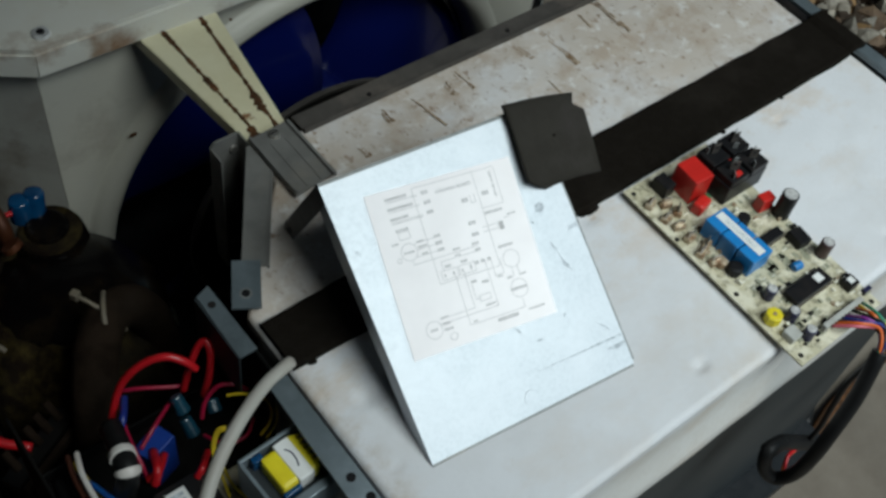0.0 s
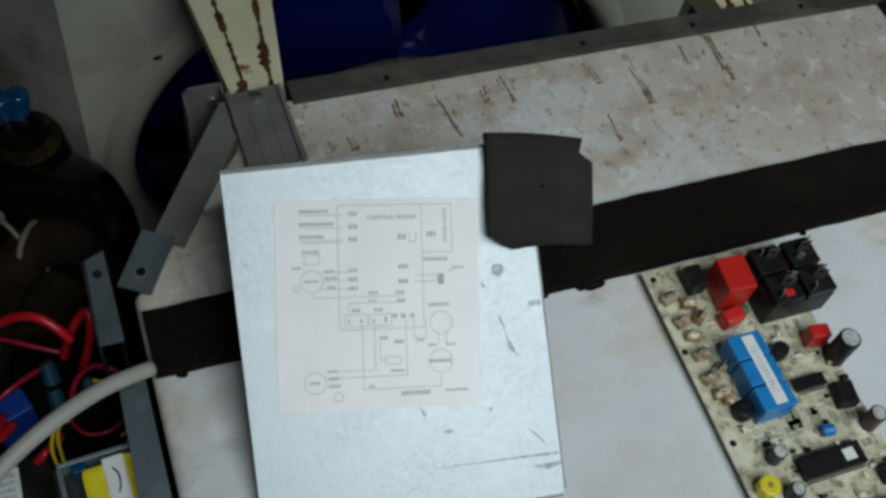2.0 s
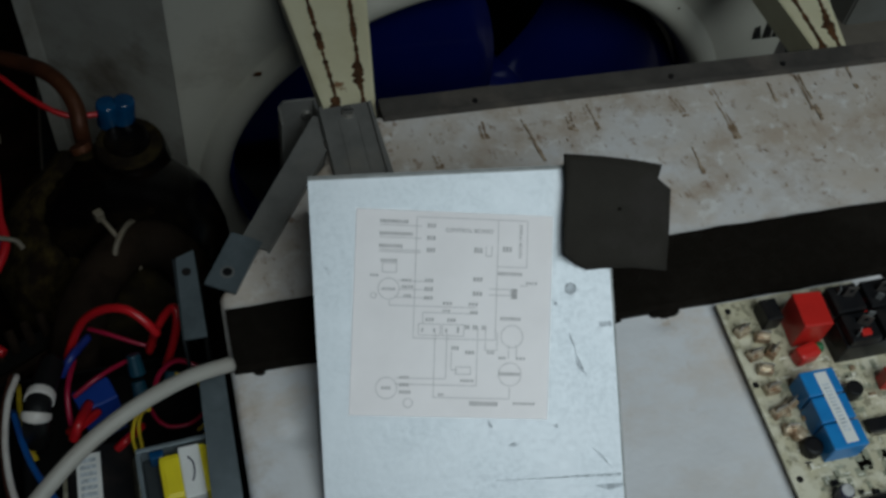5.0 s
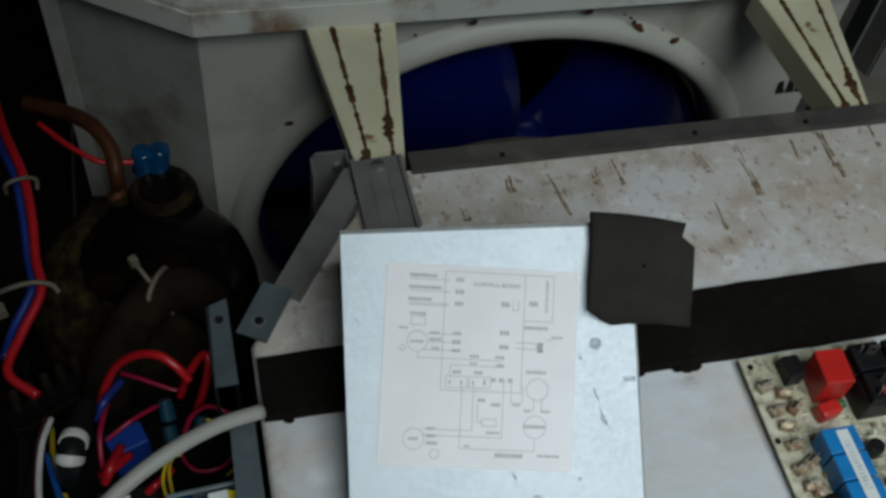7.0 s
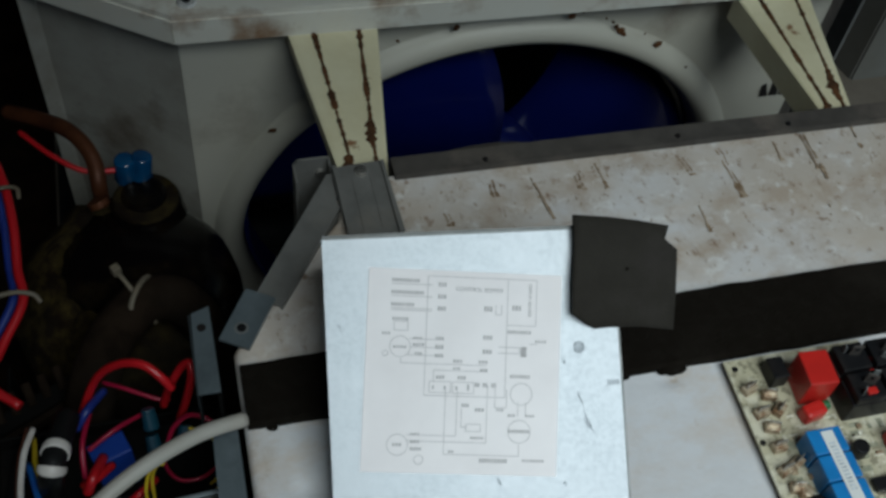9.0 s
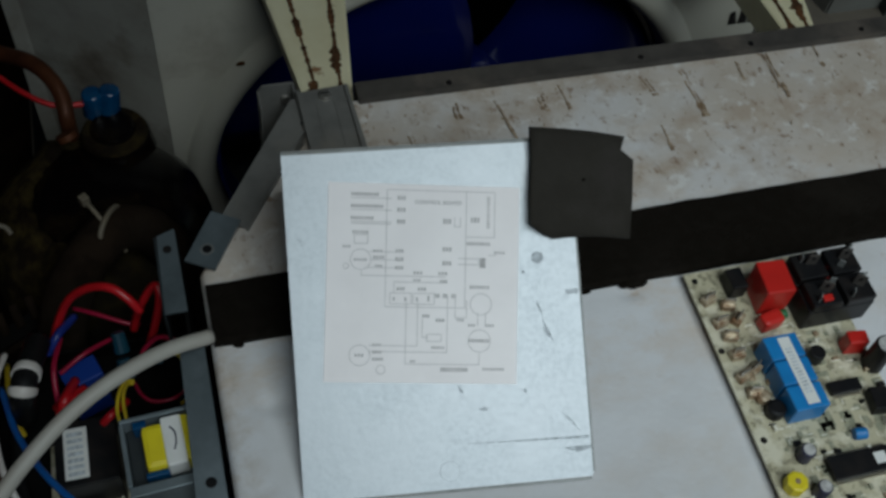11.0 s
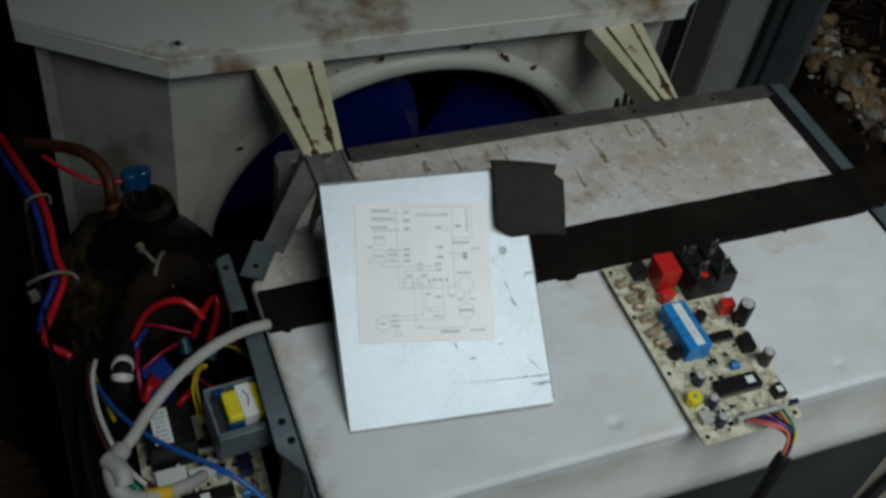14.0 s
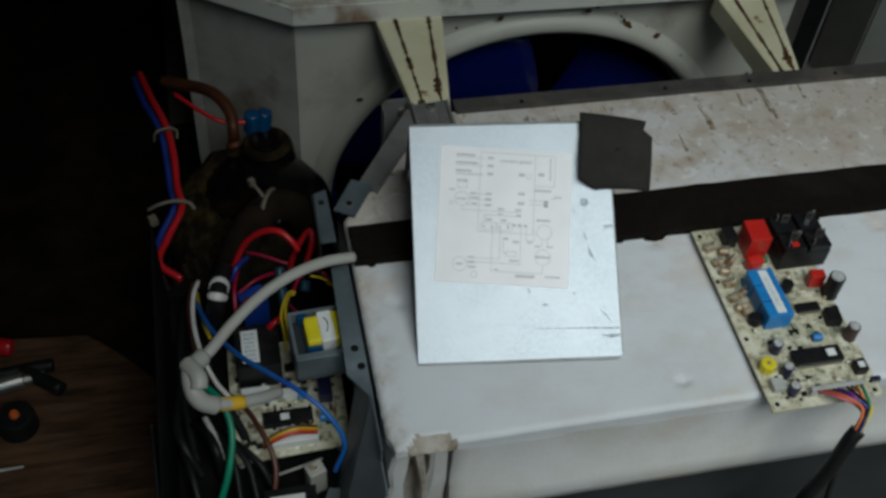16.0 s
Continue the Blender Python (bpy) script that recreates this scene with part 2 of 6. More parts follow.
W_GREEN = mat("green_wire", (0.01, 0.24, 0.13), 0.4, 0, (0.01, 0.18, 0.1), 40)
W_PURPLE = mat("purple_wire", (0.20, 0.03, 0.22), 0.4, 0, (0.15, 0.02, 0.17), 40)
W_ORANGE = mat("orange_wire", (0.62, 0.12, 0.02), 0.4, 0, (0.5, 0.1, 0.02), 40)
W_PINK = mat("pink_wire", (0.55, 0.12, 0.16), 0.4, 0, (0.45, 0.1, 0.13), 40)
W_BLACK = mat("black_wire", (0.007, 0.007, 0.0075), 0.45, 0, (0.011, 0.011, 0.011), 40, spec=0.20)
M_WOOD = mat("dark_board_wood", (0.070, 0.036, 0.020), 0.65, 0, (0.030, 0.015, 0.009), 22, (0.42, 0.62), 0.3, 90, (0.12, 0.065, 0.036), 6, (0.45, 0.7), stretch=(1, 9, 9), spec=0.12)
M_CONCRETE = mat("concrete", (0.165, 0.142, 0.115), 0.85, 0, (0.12, 0.10, 0.08), 9, (0.4, 0.65), 0.5, 60, (0.13, 0.115, 0.095), 2.2, (0.5, 0.72), spec=0.20)
# Soil colour dropped near black; it also draws the shaded ground at left
M_SOIL = mat("soil_and_shade", (0.006, 0.004, 0.003), 0.95, 0, (0.019, 0.011, 0.007), 16, (0.4, 0.65), 0.9, 60, spec=0.05)
M_STONE = mat("brown_stone", (0.085, 0.055, 0.032), 0.75, 0, (0.06, 0.036, 0.02), 1.3, (0.42, 0.65), 0.4, 6, vary=0.6)
M_STONE_PALE = mat("pale_stone", (0.28, 0.25, 0.20), 0.7, 0, (0.12, 0.10, 0.075), 1.5, (0.42, 0.65), 0.4, 6, vary=0.5)
M_STONE_OCHRE = mat("ochre_stone", (0.17, 0.10, 0.04), 0.75, 0, (0.13, 0.07, 0.025), 1.4, (0.42, 0.65), 0.4, 6, vary=0.55)
# Wrap brown and tie cream, both darkened for the shade they sit in
M_WRAP = mat("grubby_shaded_wrap", (0.018, 0.012, 0.008), 0.9, 0, (0.009, 0.006, 0.004), 60, (0.4, 0.65), 0.6, 240, (0.015, 0.011, 0.008), 16, (0.5, 0.7), spec=0.03)
M_TIE = mat("shaded_cream_tie", (0.13, 0.11, 0.08), 0.6, 0, (0.15, 0.12, 0.08), 60)
# Near-black, so the added light blockers read as deep shade
M_BLOCKER = mat("shade_blocker_black", (0.003, 0.0025, 0.002), 0.95, 0, (0.006, 0.005, 0.004), 5, (0.4, 0.65), 0.3, 30, spec=0.05)
M_PANEL = mat("grey_panel_paint", (0.20, 0.20, 0.18), 0.55, 0, (0.165, 0.162, 0.145), 6, (0.4, 0.7), 0.05, 60, (0.14, 0.13, 0.11), 3, (0.5, 0.75))
M_POST = mat("dark_bluish_post", (0.042, 0.051, 0.054), 0.45, 0.2, (0.028, 0.034, 0.037), 14, (0.4, 0.7), 0.05, 90, (0.07, 0.075, 0.075), 5, spec=0.3)
M_LEAF = mat("dry_leaf", (0.055, 0.028, 0.014), 0.8, 0, (0.10, 0.055, 0.025), 30, (0.4, 0.65), vary=0.5, spec=0.10)


# ---- builders ----
def mesh(name, bm, material, smooth=False):
    me = bpy.data.meshes.new(name)
    bm.normal_update()
    if smooth:
        for f in bm.faces:
            f.smooth = True
    bm.to_mesh(me)
    bm.free()
    me.materials.append(material)
    return me


def part(name, bm, material, parent=None, label="", smooth=False):
    """One mesh object under a thing or part; bm is in world metres unless the parent is placed later."""
    ob = new(name, mesh(name, bm, material, smooth))
    if parent is not None:
        ob.parent = parent
    if label:
        tagged(ob, label)
    return ob


def thing(name, label, category, group="", kind=""):
    return tagged(new(name), label, category, group, kind)


def solo(name, bm, material, label, category, group="", kind="", smooth=False):
    return tagged(part(name, bm, material, None, "", smooth), label, category, group, kind)


def bevel_all(bm, r, seg=2, angle=30):
    es = [e for e in bm.edges if len(e.link_faces) == 2 and e.calc_face_angle(0) > radians(angle)]
    if r > 0 and es:
        bmesh.ops.bevel(bm, geom=es, offset=r, segments=seg, affect="EDGES", profile=0.6, clamp_overlap=True)
    return bm


def box(x0, x1, y0, y1, z0, z1, r=0.0, turn=0.0, bm=None, seg=2):
    """A box by its limits, edges rounded by r, turned about its own middle."""
    b = bmesh.new()
    bmesh.ops.create_cube(b, size=1)
    c = Vector(((x0 + x1) / 2, (y0 + y1) / 2, (z0 + z1) / 2))
    bmesh.ops.scale(b, vec=(abs(x1 - x0), abs(y1 - y0), abs(z1 - z0)), verts=b.verts)
    bevel_all(b, r, seg)
    bmesh.ops.transform(b, matrix=Matrix.Translation(c) @ Matrix.Rotation(radians(turn), 4, "Z"), verts=b.verts)
    return merge(bm, b)


def merge(bm, b):
    if bm is None:
        return b
    me = bpy.data.meshes.new("tmp")
    b.to_mesh(me)
    b.free()
    bm.from_mesh(me)
    bpy.data.meshes.remove(me)
    return bm


def cyl(p0, p1, r0, r1=None, seg=20, r=0.0, bm=None):
    """A rod or cone from p0 to p1, its rims rounded by r."""
    p0, p1 = Vector(p0), Vector(p1)
    b = bmesh.new()
    bmesh.ops.create_cone(b, cap_ends=True, segments=seg, radius1=r0, radius2=r0 if r1 is None else r1, depth=(p1 - p0).length)
    if r:
        bevel_all(b, r, 2, 50)
    q = Vector((0, 0, 1)).rotation_difference(p1 - p0).to_matrix().to_4x4()
    bmesh.ops.transform(b, matrix=Matrix.Translation((p0 + p1) / 2) @ q, verts=b.verts)
    return merge(bm, b)


def prism(outline, z0, z1, r=0.0, bm=None):
    """A plate of the given outline (x, y pairs, anticlockwise) from z0 to z1."""
    b = bmesh.new()
    lo = [b.verts.new((x, y, z0)) for x, y in outline]
    hi = [b.verts.new((x, y, z1)) for x, y in outline]
    b.faces.new(hi)
    b.faces.new(lo[::-1])
    for i in range(len(lo)):
        j = (i + 1) % len(lo)
        b.faces.new((lo[i], lo[j], hi[j], hi[i]))
    bevel_all(b, r)
    return merge(bm, b)


def smooth_line(pts, n=8):
    """Points along a Catmull-Rom curve through pts."""
    P = [Vector(p) for p in pts]
    P = [2 * P[0] - P[1]] + P + [2 * P[-1] - P[-2]]
    out = []
    for i in range(1, len(P) - 2):
        a, b, c, d = P[i - 1:i + 3]
        for k in range(n):
            t = k / n
            out.append(0.5 * (2 * b + (c - a) * t + (2 * a - 5 * b + 4 * c - d) * t * t + (3 * b - a - 3 * c + d) * t ** 3))
    out.append(P[-2])
    return out


def tube(pts, r, seg=10, n=8, bm=None, ends=None):
    """A round wire through pts; ends: radius at the start and the end where it tapers."""
    L = smooth_line(pts, n)
    b = bmesh.new()
    rings = []
    up = Vector((0.3, 0.2, 1)).normalized()
    for i, p in enumerate(L):
        d = (L[min(i + 1, len(L) - 1)] - L[max(i - 1, 0)]).normalized()
        u = (up - d * up.dot(d)).normalized()
        v = d.cross(u)
        up = u
        rr = r if ends is None else ends[0] + (ends[1] - ends[0]) * i / (len(L) - 1)
        rings.append([b.verts.new(p + (u * math.cos(a) + v * math.sin(a)) * rr) for a in (2 * math.pi * k / seg for k in range(seg))])
    for A, B in zip(rings, rings[1:]):
        for k in range(seg):
            f = b.faces.new((A[k], A[(k + 1) % seg], B[(k + 1) % seg], B[k]))
            f.smooth = True
    b.faces.new(rings[0][::-1])
    b.faces.new(rings[-1])
    return merge(bm, b)


def wire(name, pts, r, material, label, category="wire", parent=None):
    ob = part(name, tube(pts, r), material, parent, "" if parent is None else label)
    return ob if parent is not None else tagged(ob, label, category)


def lay(bm, m):
    bmesh.ops.transform(bm, matrix=m, verts=bm.verts)
    return bm


def frame_of(o, ux, uy):
    """A pose from an origin and two directions."""
    ux = Vector(ux).normalized()
    uy = (Vector(uy) - ux * Vector(uy).dot(ux)).normalized()
    uz = ux.cross(uy)
    m = Matrix((ux, uy, uz)).transposed().to_4x4()
    m.translation = o
    return m


def flat_bar(x0, y0, x1, y1, w, z0, z1, r=0.0, bm=None):
    """A bar of width w from one plan point to another."""
    d = Vector((x1 - x0, y1 - y0)).normalized()
    q = Vector((-d.y, d.x)) * w / 2
    return prism([(x0 - q.x, y0 - q.y), (x1 - q.x, y1 - q.y), (x1 + q.x, y1 + q.y), (x0 + q.x, y0 + q.y)], z0, z1, r, bm)


# ---- setting ----
GZ = -0.07          # ground
TOP = 0.400         # top of the polystyrene cover


def ground_sheet():
    bm = bmesh.new()
    bmesh.ops.create_grid(bm, x_segments=2, y_segments=2, size=30)
    lay(bm, Matrix.Translation((0, 0, GZ)))
    return solo("ground", bm, M_CONCRETE, "worn grey concrete ground, dusty and stained", "ground", kind="structure")


ground_sheet()
solo("soil_bed", prism([(0.93, -3), (6, -3), (6, 4), (0.93, 4)], GZ - 0.05, GZ + 0.012, 0.004), M_SOIL,
     "dark soil bed with leaf litter beside the concrete", "soil", kind="structure")
# Black sheet over the concrete, painting the shade left of the unit
solo("shade_ground_sheet", prism([(-3, -3), (-0.27, -3), (-0.27, 0.85), (-3, 0.85)], GZ - 0.05, GZ + 0.006, 0.003), M_SOIL, "black sheet standing in for the shaded ground beside the concrete", "soil", kind="structure")
# Two walls and a roof added only to keep light off the unit
solo("shade_wall_west", box(-0.80, -0.66, -1.6, 0.85, GZ, 1.4, 0.01), M_BLOCKER, "near-black wall added beyond the wooden board to block light", "wall", kind="structure")
solo("shade_wall_north", box(-0.80, 3.0, 0.85, 1.0, GZ, 1.4, 0.01), M_BLOCKER, "near-black wall added behind the air conditioner to block light", "wall", kind="structure")
solo("shade_roof", prism([(-0.80, -1.6), (-0.17, -1.6), (-0.17, -0.45), (3.0, -0.45), (3.0, 1.0), (-0.80, 1.0)], 1.4, 1.5, 0.01), M_BLOCKER, "unseen near-black slab added overhead to block light", "eave", kind="structure")


# ---- polystyrene cover with its front ----
def cover_left(y):
    if y < -0.300:
        return -0.097 + max(0, -0.325 - y) * 0.30 + 0.0012 * noise.noise((y * 160, 2, 0))
    return -0.097 if y < -0.122 else -0.097 + (y + 0.122) / 0.087 * 0.077 if y < -0.035 else -0.020


def foam_cover():
    root = thing("foam_cover", "white polystyrene air chamber cover, dirty brown towards the rear", "foam cover")
    nx, ny, y0, y1, x1 = 190, 130, -0.342, -0.004, 0.470
    dents = [(0.128, -0.320, 0.005, 0.0032), (0.333, -0.322, 0.005, 0.002), (0.150, -0.186, 0.007, 0.002), (0.352, -0.197, 0.005, 0.002),
             (-0.068, -0.215, 0.008, 0.0025), (-0.055, -0.225, 0.006, -0.0015), (-0.080, -0.262, 0.004, 0.001)]
    def broken(x, y):
        """How far the front corner has crumbled away, 0 to 1."""
        rim = -0.3345 - 0.006 * noise.noise((x * 95, 4, 0)) - max(0, (x + 0.055) * 0.9) - max(0, (-0.078 - x) * 1.2)
        return max(0, min(1, (rim - y) / 0.003)) if x < -0.040 else 0
    bm = bmesh.new()
    rows = []
    for j in range(ny + 1):
        y = y0 + (y1 - y0) * j / ny
        row = []
        for i in range(nx + 1):
            xl = cover_left(y)
            x = xl + (x1 - xl) * i / nx
            d = min(x - xl, x1 - x, y - y0, y1 - y)
            z = TOP - (0.004 - math.sqrt(max(0, 0.004 ** 2 - (0.004 - d) ** 2)) if d < 0.004 else 0) * 0.8
            for dx, dy, r, h in dents:
                z -= h * math.exp(-((x - dx) ** 2 + ((y - dy) * 1.4) ** 2) / r ** 2)
            z += 0.0009 * noise.noise((x * 14, y * 14, 0)) + 0.0004 * noise.noise((x * 60, y * 60, 3))
            z -= 0.0095 * broken(x, y) * (0.8 + 0.4 * noise.noise((x * 160, y * 160, 7)))
            row.append(bm.verts.new((x, y, z)))
        rows.append(row)
    for j in range(ny):
        for i in range(nx):
            f = bm.faces.new((rows[j][i], rows[j][i + 1], rows[j + 1][i + 1], rows[j + 1][i]))
            f.smooth = True
            f.material_index = int(broken(rows[j][i].co.x, rows[j][i].co.y) > 0.3)
    edge = rows[0] + [r[-1] for r in rows[1:]] + rows[-1][-2::-1] + [r[0] for r in rows[-2:0:-1]]
    low = [bm.verts.new((v.co.x, v.co.y, 0.3885)) for v in edge]
    for i in range(len(edge)):
        k = (i + 1) % len(edge)
        bm.faces.new((low[i], low[k], edge[k], edge[i])).material_index = int(broken(edge[i].co.x, edge[i].co.y) > 0.3)
    part("top_slab", bm, M_FOAM, root).data.materials.append(M_GRIME)
    # front face under the slab: upright face, then a double lip
    prof = [(-0.3405, 0.3880), (-0.3410, 0.384), (-0.3400, 0.340), (-0.3430, 0.335), (-0.3435, 0.327), (-0.346, 0.3235), (-0.347, 0.308), (-0.345, 0.297), (-0.338, 0.2935), (-0.30, 0.2935), (-0.30, 0.3880)]
    bm = bmesh.new()
    xs = [-0.050 + 0.52 * k / 40 for k in range(41)]
    secs = [[bm.verts.new((x, y + 0.0008 * noise.noise((x * 25, y * 40, z * 40)), z)) for y, z in prof] for x in xs]
    for A, B in zip(secs, secs[1:]):
        for k in range(len(prof)):
            q = (k + 1) % len(prof)
            bm.faces.new((A[k], A[q], B[q], B[k])).smooth = k < 9
    bm.faces.new(secs[0][::-1])
    bm.faces.new(secs[-1])
    bmesh.ops.recalc_face_normals(bm, faces=bm.faces)
    part("front_face", bm, M_FOAMSHADE, root, "front face with a double lip, greyed in its colour for shade")
    part("side_wall", box(-0.094, -0.050, -0.30, -0.13, 0.10, 0.3880, 0.002), M_FOAMSHADE, root)
    rng = random.Random(5)
    part("grimy_backing", box(-0.0935, -0.0505, -0.318, -0.3005, 0.20, 0.3875, 0.001), M_GRIME, root)
    for x, w, t in ((-0.088, 0.013, 3), (-0.0735, 0.007, -7), (-0.0595, 0.015, 2)):
        bm = bmesh.new()
        secs = []
        for k in range(9):
            z = 0.20 + 0.188 * k / 8
            q = w / 2 * (1 + 0.25 * rng.uniform(-1, 1))
            o = 0.0012 * rng.uniform(-1, 1) + (z - 0.37) * math.tan(radians(t))
            secs.append([bm.verts.new((x + o + dx * q, y + 0.001 * rng.uniform(-1, 1), z)) for dx, y in ((-1, -0.300), (-1, -0.3375), (-0.5, -0.3405), (0.5, -0.3405), (1, -0.3375), (1, -0.300))])
        for A, B in zip(secs, secs[1:]):
            for e in range(5):
                bm.faces.new((A[e], A[e + 1], B[e + 1], B[e]))
        bm.faces.new(secs[-1])
        bmesh.ops.recalc_face_normals(bm, faces=bm.faces)
        part("corner_rib", bm, M_GRIME if t < 0 else M_FOAMSHADE, root, "broken grimy rib at the corner")
    for k in range(16):
        bm = bmesh.new()
        bmesh.ops.create_icosphere(bm, subdivisions=1, radius=rng.uniform(0.0008, 0.0018))
        for v in bm.verts:
            v.co *= 1 + 0.45 * noise.noise(v.co * 300 + Vector((k, 0, 0)))
            v.co.z *= 0.6
        lay(bm, Matrix.Translation((rng.uniform(-0.092, -0.046), rng.uniform(-0.340, -0.328), rng.uniform(0.383, 0.390))))
        part("crumbled_edge", bm, M_GRIME, root, "", True)
    return root


foam_cover()


def stain_marks():
    """Brown run marks pressed into the dirty rear part of the cover."""
    rng = random.Random(4)
    root = thing("run_mark_stains", "short brown run marks of dirt on the rear of the cover", "stain", kind="stuff")
    bm = bmesh.new()
    runs = [(0.0838, -0.0206, 0.0838, -0.0355), (0.1111, -0.0177, 0.1174, -0.0598), (0.1431, -0.0239, 0.1436, -0.0391), (0.1588, -0.0175, 0.1610, -0.0399), (0.2497, -0.0194, 0.2518, -0.0630), (0.2927, -0.0180, 0.2921, -0.0359), (0.3169, -0.0140, 0.3161, -0.0568), (0.3573, -0.0119, 0.3556, -0.0339), (0.0483, -0.0433, 0.0495, -0.0546), (0.2176, -0.0647, 0.2169, -0.0872), (0.2199, -0.0224, 0.2236, -0.0386)]
    for k in range(230):
        x, y = rng.uniform(0.02, 0.455), -0.020 - rng.random() ** 1.5 * 0.10
        a, n = radians(rng.choice((rng.uniform(-100, -70), rng.uniform(0, 360)))), rng.uniform(0.0006, 0.0035)
        w = rng.uniform(0.0002, 0.0007)
        pts = [(x + math.cos(a) * n * t + rng.uniform(-1, 1) * 0.0004, y + math.sin(a) * n * t) for t in (0, 0.25, 0.5, 0.75, 1)]
        wid = [w * f for f in (0.3, 0.8, 0.6, 1.0, 0.5)]
        L = [bm.verts.new((px - q, py, TOP + 0.0008)) for (px, py), q in zip(pts, wid)]
        R = [bm.verts.new((px + q, py, TOP + 0.0008)) for (px, py), q in zip(pts, wid)]
        for i in range(4):
            bm.faces.new((L[i + 1], R[i + 1], R[i], L[i]))
    for k, (xa, ya, xb, yb) in enumerate(runs):
        for s in ((0,) if k % 2 == 1 else (-0.0013, 0.0016)):
            n = 9
            q = [(xa + (xb - xa) * t / n + s + rng.uniform(-1, 1) * 0.0004, ya + (yb - ya) * t / n) for t in range(n + 1)]
            wid = [(0.0003 + 0.0005 * rng.random()) * (2.4 if t > n - 3 else 1) for t in range(n + 1)]
            L = [bm.verts.new((px - w, py, TOP + 0.0008)) for (px, py), w in zip(q, wid)]
            R = [bm.verts.new((px + w, py, TOP + 0.0008)) for (px, py), w in zip(q, wid)]
            for i in range(n):
                if rng.random() < 0.85:
                    bm.faces.new((L[i + 1], R[i + 1], R[i], L[i]))
    bmesh.ops.recalc_face_normals(bm, faces=bm.faces)
    part("run_mark", bm, M_STAIN, root)


stain_marks()


def sealing_strip():
    bm = bmesh.new()
    n = 90
    secs = []
    for k in range(n + 1):
        x = -0.095 + 0.576 * k / n
        yf = -0.1735 - 0.007 * min(1, (x + 0.095) / 0.2) + 0.0012 * noise.noise((x * 40, 1, 0))
        yb = -0.1345 + 0.004 * min(1, (x + 0.095) / 0.3) + 0.0009 * noise.noise((x * 45, 5, 0))
        zt = TOP + 0.0055 + 0.0008 * noise.noise((x * 20, 9, 0)) + (0.004 if x > 0.466 else 0)
        zb = TOP - 0.001 if x < 0.466 else TOP + 0.0045
        ps = [(yf, zb), (yf - 0.0004, zt - 0.0015), (yf + 0.0018, zt), ((yf * 2 + yb) / 3, zt + 0.0004 * noise.noise((x * 60, 2, 0))), ((yf + 2 * yb) / 3, zt), (yb - 0.0018, zt), (yb, zt - 0.0015), (yb, zb)]
        secs.append([bm.verts.new((x, *p)) for p in ps])
    for A, B in zip(secs, secs[1:]):
        for k in range(8):
            bm.faces.new((A[k], B[k], B[(k + 1) % 8], A[(k + 1) % 8]))
    bm.faces.new(secs[0])
    bm.faces.new(secs[-1][::-1])
    bmesh.ops.recalc_face_normals(bm, faces=bm.faces)
    root = thing("sealing_strip", "wide black foam sealing strip stuck across the white cover", "sealing strip")
    part("strip", bm, M_TAPE, root)
    # torn lumps along its front edge
    for x, q in ((0.147, 0.8), (0.152, 1.2), (0.157, 1.0), (0.122, 0.7), (-0.082, 0.7), (0.300, 0.5), (0.372, 0.5)):
        bm = bmesh.new()
        bmesh.ops.create_icosphere(bm, subdivisions=2, radius=0.0030 * q)
        for v in bm.verts:
            v.co *= 1 + 0.7 * noise.noise(v.co * 260 + Vector((x * 90, 0, 0)))
            v.co.x *= 1.5
            v.co.z *= 0.7
        yf = -0.1735 - 0.007 * min(1, (x + 0.095) / 0.2)
        part("torn_lump", lay(bm, Matrix.Translation((x, yf - 0.0012, TOP + 0.0018 * q))), M_TAPE, root)


sealing_strip()


# ---- rails and brackets of the chassis ----
def angle_rail(name, x0, y0, x1, y1, w, z, label, inner=1, drop=0.03, material=None, holes=()):
    """A sheet-steel angle: flat flange along the top and an upright leg at its outer edge."""
    root = thing(name, label, "rail")
    material = material or M_RAIL
    d = Vector((x1 - x0, y1 - y0)).normalized()
    q = Vector((-d.y, d.x)) * inner
    ax, ay, bx, by = x0 + q.x * w / 2, y0 + q.y * w / 2, x1 + q.x * w / 2, y1 + q.y * w / 2
    part("flange", flat_bar(ax, ay, bx, by, w, z, z + 0.0015, 0.0005), material, root)
    ax, ay, bx, by = x0 + q.x * w, y0 + q.y * w, x1 + q.x * w, y1 + q.y * w
    part("upright_leg", flat_bar(ax, ay, bx, by, 0.0015, z - drop, z + 0.0012, 0.0004), material, root)
    ax, ay, bx, by = x0 + q.x * 0.0008, y0 + q.y * 0.0008, x1 + q.x * 0.0008, y1 + q.y * 0.0008
    part("folded_lip", flat_bar(ax, ay, bx, by, 0.0018, z, z + 0.005, 0.0006), material, root)
    for hx, hy in holes:
        part("rivet", cyl((hx, hy, z + 0.001), (hx, hy, z + 0.0028), 0.0022, 0.0016, 12), M_RBLACK, root)
    return root


angle_rail("rear_rail", 0.466, -0.014, 0.022, -0.011, 0.018, TOP + 0.001, "weathered dark steel angle rail along the rear of the cover", -1,
           holes=[(0.085, -0.004), (0.225, -0.004), (0.31, -0.005), (0.40, -0.005)])
angle_rail("side_rail", 0.4705, 0.002, 0.4705, -0.345, 0.017, TOP + 0.001, "dull grey zinc side rail at the cover's end", 1, 0.2, M_ZINC_DULL)
# Solid black strip painting the shaded gap along the rail's inner edge
solo("corner_gap_dark", box(0.4630, 0.4695, -0.13, -0.012, TOP - 0.02, TOP + 0.0035, 0.001), M_RBLACK, "black strip standing for the dark gap inside the side rail", "sealant")


